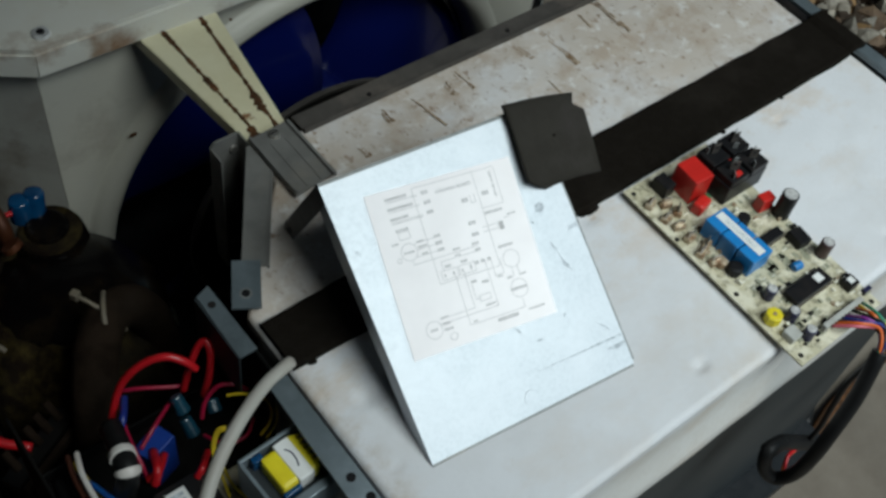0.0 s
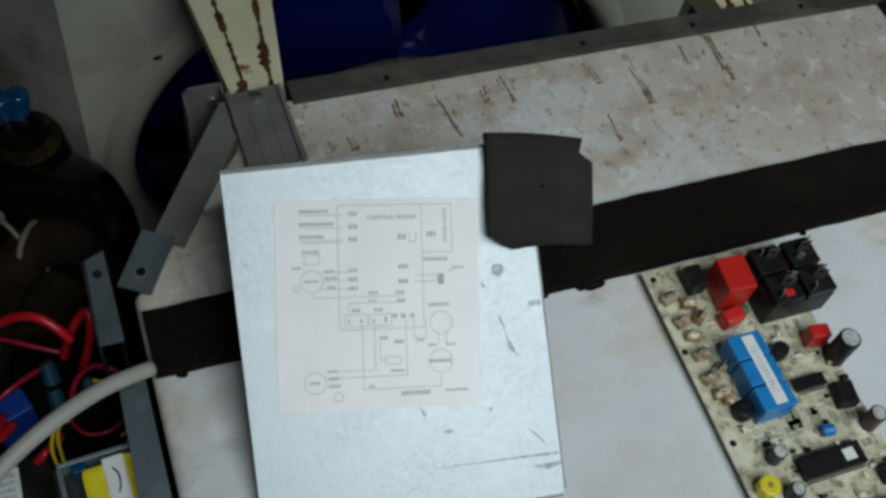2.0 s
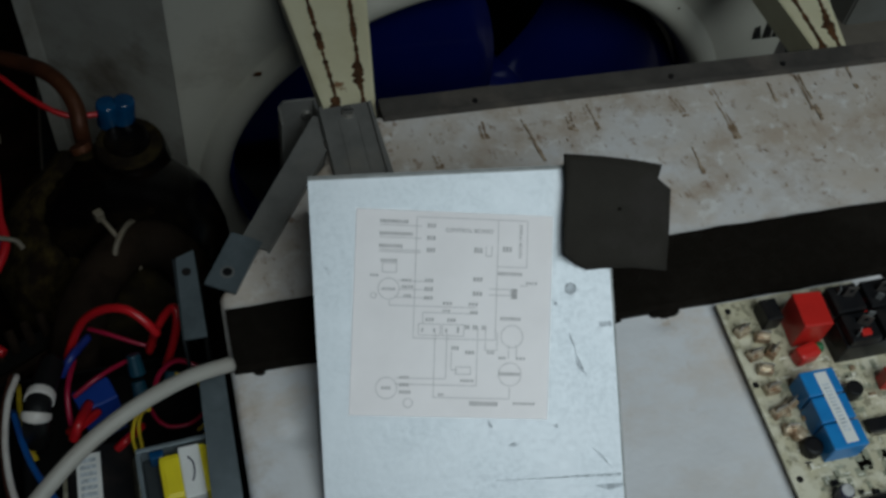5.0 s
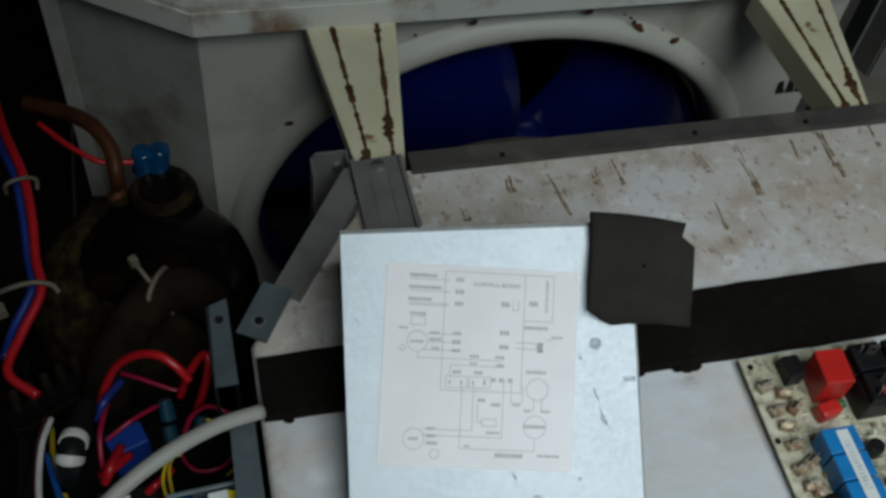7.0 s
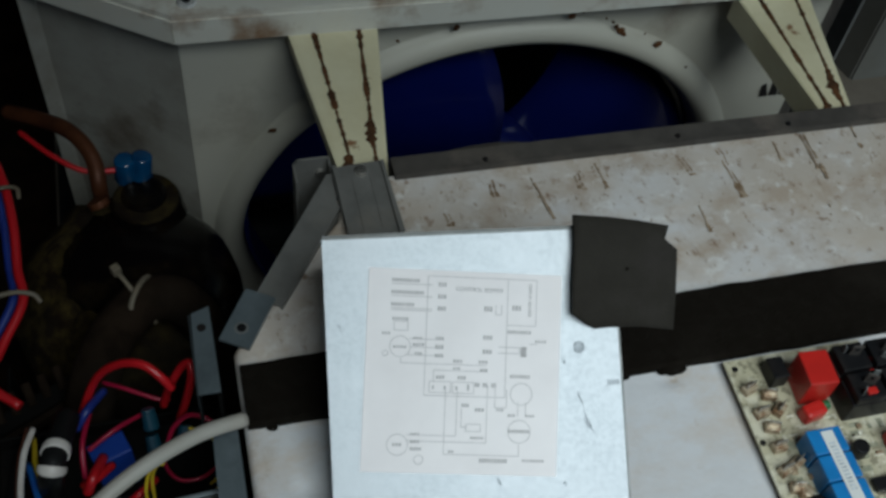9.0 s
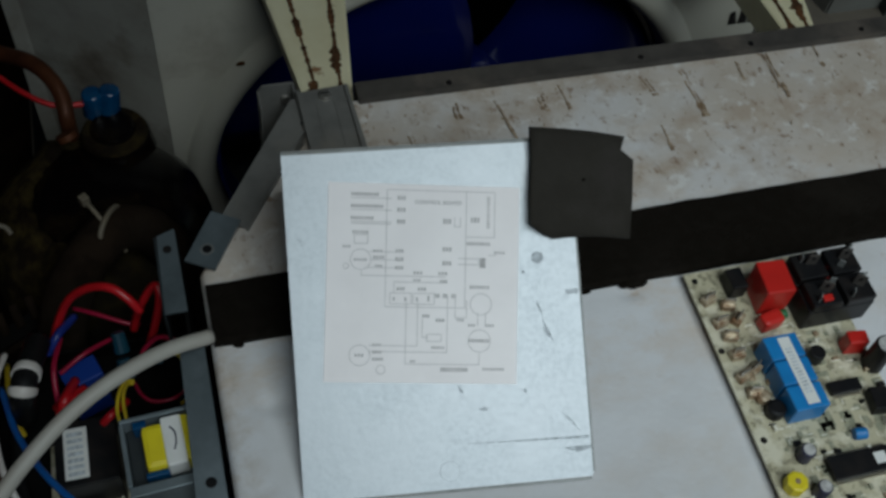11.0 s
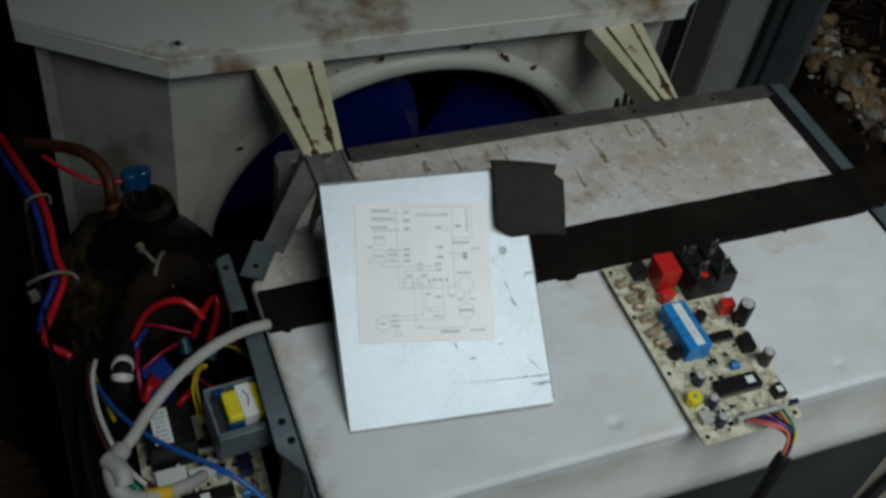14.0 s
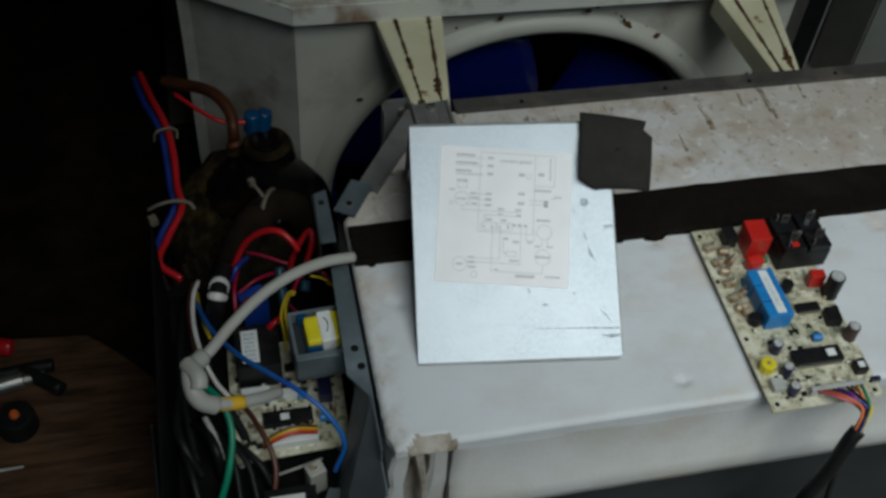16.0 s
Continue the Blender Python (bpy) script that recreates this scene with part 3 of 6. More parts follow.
def post_bracket():
    root = thing("channel_bracket", "grey galvanised channel bracket with one screw on the cover's corner", "bracket")
    z = TOP + 0.004
    part("web", prism([(-0.018, -0.060), (0.0185, -0.056), (0.0165, 0.004), (-0.0185, 0.002)], z, z + 0.0015, 0.0004), M_GALV, root)
    for dx in (-0.0165, 0.0155):
        part("fold", flat_bar(dx, -0.059, dx - 0.0005, 0.002, 0.0022, z + 0.001, z + 0.0042, 0.0008), M_GALV, root)
    for dx in (-0.006, 0.006):
        part("bead", flat_bar(dx, -0.057, dx, -0.010, 0.0022, z + 0.001, z + 0.0022, 0.0006), M_GALV, root)
    part("foot", box(-0.016, 0.016, -0.03, -0.01, TOP - 0.003, z + 0.0005, 0.0005), M_GALV, root)
    s = part("screw", cyl((0.0, -0.004, z + 0.001), (0.0, -0.004, z + 0.0045), 0.0042, 0.0036, 20, 0.0006), M_TIN, root)
    part("slot", box(-0.003, 0.003, -0.0045, -0.0035, z + 0.0043, z + 0.0049), M_RBLACK, s)


post_bracket()


def diagonal_bracket():
    root = thing("diagonal_bracket", "grey galvanised steel angle strip with a hole, lying across the corner", "bracket")
    z = TOP + 0.003
    part("strip", prism([(-0.0658, -0.0990), (-0.0195, -0.0310), (-0.0195, -0.002), (-0.0225, -0.002), (-0.0805, -0.0892)], z, z + 0.0014, 0.0004), M_GALV, root)
    e = part("end_tab", flat_bar(-0.0765, -0.0885, -0.096, -0.121, 0.019, z + 0.0012, z + 0.003, 0.0006), M_ZINC_DULL, root)
    part("hole", cyl((-0.0905, -0.111, z + 0.0025), (-0.0905, -0.111, z + 0.0034), 0.0028, seg=16), M_RBLACK, e)
    part("hole_rim", cyl((-0.0905, -0.111, z + 0.002), (-0.0905, -0.111, z + 0.0031), 0.0042, seg=16), M_STEEL, e)
    part("upright_leg", flat_bar(-0.0190, -0.0305, -0.0655, -0.0985, 0.0014, z - 0.012, z + 0.0022, 0.0004), M_GALV, root)
    out = [(-0.0415, 0.27), (-0.0185, 0.27), (-0.0175, 0.397), (-0.0195, 0.401), (-0.0385, 0.401), (-0.0415, 0.397)]
    bm = prism(out, -0.001, 0.001, 0.0005)
    up = part("upright_plate", lay(bm, Matrix.Translation((0, 0.016, 0)) @ Matrix.Rotation(radians(90), 4, "X")), M_GALV, root)
    part("side_lip", box(-0.0422, -0.0408, 0.0, 0.0165, 0.27, 0.397, 0.0004), M_GALV, root)
    part("side_lip", box(-0.0190, -0.0175, -0.02, 0.0165, 0.27, 0.4015, 0.0004), M_GALV, root)
    part("plate_screw", cyl((-0.0235, 0.0148, 0.388), (-0.0235, 0.0125, 0.388), 0.0035, 0.003, 16), M_TIN, up)


diagonal_bracket()


# ---- cream struts to the fan housing ----
def strut(name_label, xa, xb, ya, xc, xd, yc, deep, z=0.386):
    """A tapered channel from the housing (xa..xb at ya) to the rail (xc..xd at yc), with rusted folds."""
    root = thing("strut", name_label, "strut", "struts")
    f = lambda t, s: (xa + (xb - xa) * s) * (1 - t) + (xc + (xd - xc) * s) * t
    outline = [(xc, yc), (xd, yc), (xb, ya), (xa, ya)]
    part("web", prism(outline, z, z + 0.002, 0.0006), M_CREAM, root)
    for s in (0.0, 1.0):
        part("side_fold", flat_bar(f(0, s), ya, f(1, s), yc, 0.003, z - deep, z + 0.0015, 0.0008), M_CREAM, root)
    rng = random.Random(int(xa * 1000))
    for s in (0.27, 0.80):
        bm = bmesh.new()
        L, R = [], []
        n = 80
        for k in range(n + 1):
            t = k / n * 0.97 + 0.02
            w = 0.0006 + 0.0024 * max(0, noise.noise((t * 9, s * 9, xa))) + 0.0020 * max(0, noise.noise((t * 41, s * 5, xa + 3))) + rng.random() ** 4 * 0.0010
            patch = max(0, 1 - abs(t - 0.76) / 0.10) if s > 0.5 else max(0, 1 - abs(t - 0.95) / 0.10)
            x, y = f(t, s), ya + (yc - ya) * t
            L.append(bm.verts.new((x - w - patch * 0.0055 * (0.4 + rng.random()), y, z + 0.0032)))
            R.append(bm.verts.new((x + w + patch * 0.003 * rng.random(), y, z + 0.0030)))
        for k in range(n):
            bm.faces.new((L[k + 1], R[k + 1], R[k], L[k]))
        bmesh.ops.recalc_face_normals(bm, faces=bm.faces)
        ext = bmesh.ops.extrude_face_region(bm, geom=list(bm.faces))
        bmesh.ops.translate(bm, vec=(0, 0, -0.0012), verts=[v for v in ext["geom"] if isinstance(v, bmesh.types.BMVert)])
        part("rust_line", bm, M_RUST, root, "dark rust along the fold")
    return root


strut("cream painted steel strut with rusty folds, fixed to the channel bracket", -0.0245, 0.0430, 0.163, -0.009, 0.0200, 0.006, 0.010)
strut("cream painted steel strut with rusty folds, fixed to the rear rail", 0.341, 0.402, 0.150, 0.355, 0.374, 0.003, 0.022)


# ---- fan housing ----
CX, CZ, CR = 0.158, 0.111, 0.233


def fan_housing():
    root = thing("fan_housing", "aged white fan housing with a round opening and stained paint", "fan housing")
    # sheet with the rolled round opening
    prof = [(CR - 0.006, 0.200), (CR - 0.003, 0.172), (CR + 0.002, 0.161), (CR + 0.009, 0.157), (CR + 0.017, 0.159), (CR + 0.022, 0.165), (CR + 0.024, 0.170)]
    bm = bmesh.new()
    rings = []
    n = 96
    a0, a1 = -40, 220
    for k in range(n + 1):
        a = radians(a0 + (a1 - a0) * k / n)
        rings.append([bm.verts.new((CX + r * math.cos(a), y, CZ + r * math.sin(a))) for r, y in prof])
        c, s = math.cos(a), math.sin(a)
        x0, x1, z0, z1 = -0.105, 0.452, GZ, 0.398
        ts = [((x1 if c > 0 else x0) - CX) / c if abs(c) > 1e-6 else 9, ((z1 if s > 0 else z0) - CZ) / s if abs(s) > 1e-6 else 9]
        t = max(CR + 0.026, min(ts))
        rings[-1].append(bm.verts.new((min(x1, max(x0, CX + t * c)), 0.170, min(z1, CZ + t * s))))
    for A, B in zip(rings, rings[1:]):
        for i in range(len(prof)):
            f = bm.faces.new((A[i], A[i + 1], B[i + 1], B[i]))
            f.smooth = i < len(prof) - 1
    bmesh.ops.recalc_face_normals(bm, faces=bm.faces)
    ob = part("shroud_sheet", bm, M_SHELL, root)
    so = ob.modifiers.new("thickness", "SOLIDIFY")
    so.thickness, so.offset = 0.0012, 0
    # corner fillers above the opening
    part("corner_sheet", prism([(-0.105, 0.1695), (-0.06, 0.1695), (-0.06, 0.1712), (-0.105, 0.1712)], 0.30, 0.398), M_SHELL, root)
    part("corner_sheet", prism([(0.40, 0.1695), (0.452, 0.1695), (0.452, 0.1712), (0.40, 0.1712)], 0.26, 0.398), M_SHELL, root)
    part("left_panel", flat_bar(-0.105, 0.1705, -0.207, 0.238, 0.0015, GZ + 0.02, 0.398), M_SHELL_STAIN_SHADE, root)
    part("left_edge_fold", flat_bar(-0.207, 0.238, -0.219, 0.230, 0.0015, GZ + 0.02, 0.398), M_SHELL_STAIN_SHADE, root)
    part("right_panel", flat_bar(0.452, 0.1705, 0.49, 0.20, 0.0015, GZ + 0.02, 0.398), M_RAIL, root)
    # lid with its folded rim
    out = [(-0.107, 0.153), (0.456, 0.143), (0.49, 0.165), (0.55, 0.52), (-0.24, 0.52), (-0.235, 0.236)]
    lid = part("lid", prism(out, 0.4005, 0.414, 0.003), M_LID, root, "cream-white lid with rust stains")
    part("lid_rim", flat_bar(-0.107, 0.1525, 0.456, 0.1425, 0.002, 0.388, 0.409, 0.0007), M_LID, root)
    part("lid_rim", flat_bar(-0.234, 0.2365, -0.1075, 0.1525, 0.002, 0.388, 0.409, 0.0007), M_LID, root)
    for x, y in ((-0.095, 0.166), (0.44, 0.158)):
        s = part("bolt", cyl((x, y, 0.4135), (x, y, 0.4165), 0.0075, 0.0065, 24, 0.0008), M_ALU, lid)
        part("bolt_recess", cyl((x, y, 0.416), (x, y, 0.4172), 0.0035, seg=6), M_RBLACK, lid)
    rng = random.Random(11)
    for x, z, q in ((0.109, 0.371, 1.2), (0.204, 0.372, 1.3), (0.247, 0.356, 1.1), (0.252, 0.351, 1.5), (0.256, 0.347, 1.0), (0.290, 0.332, 1.6), (0.345, 0.270, 1.2), (0.349, 0.262, 1.0), (-0.039, 0.278, 1.2),
                    (0.214, 0.376, 0.7), (0.236, 0.366, 0.7), (0.243, 0.361, 0.8), (0.275, 0.345, 0.6), (0.062, 0.363, 0.6), (0.170, 0.379, 0.6), (0.325, 0.300, 0.7)):
        ang = x * 1000
        bm = bmesh.new()
        bmesh.ops.create_icosphere(bm, subdivisions=1, radius=(0.0022 + 0.0010 * rng.random()) * q)
        for v in bm.verts:
            v.co *= 1 + 0.9 * noise.noise(v.co * 500 + Vector((ang, 0, 0)))
            v.co.y *= 0.35
        lay(bm, Matrix.Translation((x, 0.160, z)))
        part("rust_spot", bm, M_RUST, root)
    for k, h in enumerate((0.016, 0.028, 0.040)):
        x = 0.424 + 0.0100 * k
        bm = prism([(x - 0.0035, 0), (x + 0.0045, 0), (x + 0.003 - 0.004, h), (x - 0.005, h * 0.86)], 0, 0.0012)
        lay(bm, Matrix.Translation((0, 0.1688, 0.242)) @ Matrix.Rotation(radians(90), 4, "X"))
        part("vent_slot", bm, M_RBLACK, root)
    # closing sheets
    part("rear_coil", box(-0.19, 0.54, 0.45, 0.50, GZ + 0.02, 0.40, 0.003), M_COIL, root, "dark condenser coil")
    part("end_sheet", box(0.54, 0.543, 0.23, 0.47, GZ + 0.02, 0.40), M_STEEL, root)
    # Left end sheet coloured black for the shade there, unlike its steel twin
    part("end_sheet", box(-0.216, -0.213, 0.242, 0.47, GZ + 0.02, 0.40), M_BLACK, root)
    return root


fan_housing()


def fan():
    root = thing("fan", "dark blue plastic fan inside the round opening", "fan")
    yc = 0.215
    bm = bmesh.new()
    bmesh.ops.create_uvsphere(bm, u_segments=36, v_segments=18, radius=0.086)
    for v in bm.verts:
        v.co.y = v.co.y * 0.55 if v.co.y < 0 else min(v.co.y, 0.03)
    part("hub", lay(bm, Matrix.Translation((CX, yc, CZ))), M_BLUE, root, "glossy domed hub", True)
    for b in range(3):
        bm = bmesh.new()
        rows = []
        for i in range(13):
            r = 0.045 + (0.222 - 0.045) * i / 12
            row = []
            for j in range(11):
                s = j / 10 - 0.5
                a = radians(120 * b + 132) + s * radians(100 - 6 * i / 12) + radians(8) * (i / 12) ** 2
                y = yc + s * (0.060 - 0.01 * i / 12) - 0.014 * (1 - 4 * s * s) - 0.012 * math.sin(i / 12 * math.pi)
                row.append(bm.verts.new((CX + r * math.cos(a), y, CZ + r * math.sin(a))))
            rows.append(row)
        for A, B in zip(rows, rows[1:]):
            for j in range(10):
                f = bm.faces.new((A[j], A[j + 1], B[j + 1], B[j]))
                f.smooth = True
        ob = part("blade", bm, M_BLUE, root)
        so = ob.modifiers.new("thickness", "SOLIDIFY")
        so.thickness = 0.003
    bm = bmesh.new()
    n = 72
    secs = []
    for k in range(n):
        a = 2 * math.pi * k / n
        secs.append([bm.verts.new((CX + r * math.cos(a), y, CZ + r * math.sin(a))) for r, y in ((0.222, yc - 0.02), (0.222, yc + 0.02), (0.226, yc + 0.02), (0.226, yc - 0.02))])
    for k in range(n):
        A, B = secs[k], secs[(k + 1) % n]
        for i in range(4):
            bm.faces.new((A[i], A[(i + 1) % 4], B[(i + 1) % 4], B[i]))
    bmesh.ops.recalc_face_normals(bm, faces=bm.faces)
    part("slinger_ring", bm, M_BLUE, root)
    # motor and its ring in front of the fan
    m = thing("fan_motor", "dark fan motor with a dull grey mounting ring", "motor")
    part("motor_body", cyl((0.143, 0.02, 0.10), (0.143, 0.13, 0.10), 0.075, 0.085, 36, 0.006), M_BLACK, m)
    part("shaft", cyl((0.143, 0.129, 0.10), (CX, yc, CZ), 0.006, seg=12), M_STEEL, m)
    bm = bmesh.new()
    secs = []
    for k in range(n):
        a = 2 * math.pi * k / n
        secs.append([bm.verts.new((0.143 + r * math.cos(a), y, 0.100 + r * math.sin(a))) for r, y in ((0.145, 0.138), (0.151, 0.136), (0.151, 0.142), (0.145, 0.142))])
    for k in range(n):
        A, B = secs[k], secs[(k + 1) % n]
        for i in range(4):
            bm.faces.new((A[i], A[(i + 1) % 4], B[(i + 1) % 4], B[i]))
    bmesh.ops.recalc_face_normals(bm, faces=bm.faces)
    part("mounting_ring", bm, M_RAIL, m)
    part("ring_disc", cyl((0.143, 0.1385, 0.10), (0.143, 0.141, 0.10), 0.146, seg=48), M_BLACK, m)
    part("motor_stand", box(0.11, 0.18, 0.04, 0.10, GZ + 0.0, 0.05, 0.004), M_BLACK, m)


fan()


# ---- chassis: base pan, evaporator front, chamber walls ----
def chassis():
    root = thing("chassis", "dark steel base pan and coil of the opened air conditioner", "chassis")
    part("base_pan", prism([(-0.262, -0.372), (0.486, -0.372), (0.552, 0.50), (-0.262, 0.50)], GZ, GZ + 0.03, 0.004), M_COIL, root)
    ev = part("evaporator", box(-0.045, 0.462, -0.333, -0.29, GZ + 0.03, 0.2930, 0.002), M_COIL, root, "blackish evaporator coil")
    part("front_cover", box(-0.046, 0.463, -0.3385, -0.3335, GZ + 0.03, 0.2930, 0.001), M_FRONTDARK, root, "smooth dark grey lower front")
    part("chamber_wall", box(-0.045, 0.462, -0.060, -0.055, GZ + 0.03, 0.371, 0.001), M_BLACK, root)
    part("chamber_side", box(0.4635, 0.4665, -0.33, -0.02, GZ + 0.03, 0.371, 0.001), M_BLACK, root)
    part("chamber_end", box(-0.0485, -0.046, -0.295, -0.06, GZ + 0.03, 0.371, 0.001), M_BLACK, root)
    return root


chassis()


# ---- bent cover plate with the wiring diagram ----
PW, PH = 0.1525, 0.1805
PLATE = frame_of((-0.0635, -0.2752, 0.4018), (0.991, -0.131, 0.026), (0.097, 0.842, 0.531))


def cover_plate():
    root = thing("cover_plate", "bent bright galvanised steel cover plate propped on the white foam", "cover plate")
    part("top_fold", lay(box(0.0, PW, PH - 0.0012, PH + 0.0004, -0.002, 0.0003, 0.0004), PLATE), M_STEEL, root, "dark fold along the top edge")
    part("front_sheet", lay(prism([(0, 0), (PW - 0.0015, 0), (PW, 0.003), (PW, PH), (0, PH)], -0.0012, 0, 0.0004), PLATE), M_ZINC, root)
    # Sheet thickness in a darker steel that also paints the contact shadow
    part("cut_edge", lay(box(0.0003, PW - 0.0015, -0.0009, 0.0005, -0.0022, 0.0002), PLATE), M_STEEL, root, "cut edge, darkened for its contact shadow")
    part("cut_edge", lay(box(PW - 0.0004, PW + 0.0006, 0.003, PH - 0.001, -0.0022, 0.0002), PLATE), M_STEEL, root, "cut edge, darkened for its contact shadow")
    part("left_flange", lay(box(0, 0.0011, 0.001, PH - 0.001, -0.017, -0.001), PLATE), M_ZINC, root)
    part("right_flange", lay(box(PW - 0.0011, PW, 0.03, PH - 0.001, -0.010, -0.001), PLATE), M_STEEL, root)
    # rear leg, folded down from the top edge
    top = PLATE @ Vector((0, PH, -0.0006))
    foot = Vector((-0.0445, -0.0735, 0.4015))
    leg = frame_of(top, PLATE.to_3x3() @ Vector((1, 0, 0)), foot - top)
    ln = (foot - top).length
    part("rear_return", lay(prism([(0.0, 0), (PW, 0), (PW, 0.012), (0.010, 0.014), (0.006, ln), (0.0, ln)], 0, 0.0011, 0.0003), leg), M_STEEL, root, "short rear fold with one narrow leg")
    part("rear_flange", lay(box(0, 0.0011, 0.002, ln, -0.012, -0.0002), leg), M_GALV, root)
    part("screw_hole", lay(cyl((-0.0006, ln - 0.009, -0.006), (0.0015, ln - 0.009, -0.006), 0.0022, seg=14), leg), M_RBLACK, root)
    # scuffs and marks
    h = 0.0001
    def mark(pts, w, material=M_SCRATCH, name="scuff"):
        bm = bmesh.new()
        L = [bm.verts.new((x, y - q, h)) for (x, y), q in zip(pts, w)]
        R = [bm.verts.new((x, y + q, h)) for (x, y), q in zip(pts, w)]
        for i in range(len(pts) - 1):
            bm.faces.new((L[i], L[i + 1], R[i + 1], R[i]))
        part(name, lay(bm, PLATE), material, root)
    mark([(0.0864, 0.0232), (0.105, 0.0226), (0.125, 0.0222), (0.151, 0.0214)], [0.0001, 0.0003, 0.0005, 0.0008])
    mark([(0.138, 0.0165), (0.144, 0.0155), (0.152, 0.016)], [0.0002, 0.0016, 0.0008])
    mark([(0.1372, 0.0357), (0.141, 0.032), (0.1471, 0.0244)], [0.0002, 0.0008, 0.0003])
    mark([(0.1285, 0.094), (0.1310, 0.088), (0.1315, 0.083), (0.1350, 0.076)], [0.0015, 0.0008, 0.0018, 0.0006])
    mark([(0.1308, 0.081), (0.1325, 0.078), (0.136, 0.0735)], [0.0003, 0.0015, 0.0003])
    mark([(0.0052, 0.136), (0.0070, 0.1345), (0.0085, 0.1305)], [0.0002, 0.0008, 0.0002])
    mark([(0.0832, 0.0540), (0.0845, 0.0515), (0.0862, 0.050)], [0.0003, 0.0016, 0.0003])
    mark([(0.0935, 0.0405), (0.0965, 0.0405), (0.0985, 0.0405)], [0.0003, 0.0011, 0.0003])
    mark([(0.1075, 0.0655), (0.1105, 0.0695), (0.1145, 0.0765)], [0.0002, 0.0005, 0.0002])
    mark([(0.1445, 0.0985), (0.147, 0.0985), (0.151, 0.0985)], [0.0016, 0.0012, 0.0014])
    for u, v, r in ((0.1307, 0.1177, 0.0038), (0.1189, 0.0484, 0.0013), (0.1225, 0.1105, 0.0012)):
        part("dark_spot", lay(cyl((u, v, -0.0005), (u, v, 0.00015), r, r * 0.8, 14), PLATE), M_SCRATCH, root)
    part("pressed_dimple", lay(cyl((0.0763, 0.0099, -0.0008), (0.0763, 0.0099, 0.00025), 0.0060, 0.0052, 24), PLATE), M_ZINC, root)
    return root


cover_plate()
# paper label: its own frame on the plate, u to the side and v downwards from its upper corner
LAB = PLATE @ Matrix.Translation((0.0236, 0.1645, 0.0003)) @ Matrix.Rotation(radians(-5.3), 4, "Z")
LW, LH = 0.1008, 0.1036


def paper_label():
    root = thing("wiring_label", "off-white paper label with a printed wiring diagram", "label")
    part("sheet", lay(prism([(0, -LH), (LW, -LH), (LW, 0), (0, 0)], 0, 0.00015), LAB), M_PAPER, root)
    Z1 = 0.00022
    def rect(bm, a0, b0, a1, b1):
        q = [bm.verts.new((a * LW, -b * LH, Z1)) for a, b in ((a0, b1), (a1, b1), (a1, b0), (a0, b0))]
        bm.faces.new(q)
    def stroke(bm, pts, w=0.0022):
        for (a0, b0), (a1, b1) in zip(pts, pts[1:]):
            if abs(a1 - a0) > abs(b1 - b0):
                rect(bm, min(a0, a1), (b0 + b1) / 2 - w, max(a0, a1), (b0 + b1) / 2 + w)
            else:
                rect(bm, (a0 + a1) / 2 - w, min(b0, b1), (a0 + a1) / 2 + w, max(b0, b1))
    bm = bmesh.new()
    for pts in ([(0.305, 0.03), (0.87, 0.03), (0.87, 0.26), (0.72, 0.26)], [(0.305, 0.03), (0.305, 0.62), (0.72, 0.62), (0.72, 0.03)],
                [(0.12, 0.075), (0.33, 0.075)], [(0.12, 0.135), (0.33, 0.135)], [(0.12, 0.195), (0.33, 0.195)], [(0.12, 0.205), (0.33, 0.205)],
                [(0.22, 0.345), (0.37, 0.345)], [(0.22, 0.385), (0.37, 0.385)], [(0.21, 0.425), (0.37, 0.425)],
                [(0.18, 0.44), (0.18, 0.465), (0.62, 0.465)], [(0.35, 0.55), (0.35, 0.495), (0.62, 0.495)],
                [(0.33, 0.55), (0.44, 0.55), (0.44, 0.605), (0.33, 0.605), (0.33, 0.55)], [(0.45, 0.55), (0.56, 0.55), (0.56, 0.605), (0.45, 0.605), (0.45, 0.55)],
                [(0.415, 0.59), (0.415, 0.905), (0.80, 0.905), (0.80, 0.85)], [(0.475, 0.59), (0.475, 0.815), (0.225, 0.815)],
                [(0.63, 0.56), (0.63, 0.845), (0.225, 0.845)], [(0.50, 0.68), (0.50, 0.77), (0.53, 0.77)], [(0.525, 0.755), (0.60, 0.755), (0.60, 0.79), (0.525, 0.79), (0.525, 0.755)],
                [(0.67, 0.57), (0.67, 0.67), (0.73, 0.67), (0.73, 0.58)], [(0.79, 0.64), (0.79, 0.71)], [(0.83, 0.64), (0.83, 0.71)],
                [(0.66, 0.16), (0.66, 0.21), (0.69, 0.21), (0.69, 0.16)], [(0.68, 0.37), (0.79, 0.37), (0.79, 0.40), (0.68, 0.40)], [(0.84, 0.35), (0.88, 0.35)],
                [(0.14, 0.26), (0.21, 0.26), (0.21, 0.305), (0.14, 0.305), (0.14, 0.26)]):
        stroke(bm, pts)
    def ring(a, b, r, w=0.0045):
        q = []
        for k in range(32):
            t = 2 * math.pi * k / 32
            q.append([bm.verts.new((a * LW + (r + s) * LW * math.cos(t), -b * LH + (r + s) * LW * math.sin(t), Z1)) for s in (0, -w)])
        for k in range(32):
            A, B = q[k], q[(k + 1) % 32]
            bm.faces.new((A[1], A[0], B[0], B[1]))
    for a, b, r in ((0.18, 0.865, 0.055), (0.80, 0.785, 0.06), (0.805, 0.60, 0.058), (0.175, 0.385, 0.055), (0.29, 0.935, 0.025), (0.10, 0.42, 0.016)):
        ring(a, b, r)
    bmesh.ops.recalc_face_normals(bm, faces=bm.faces)
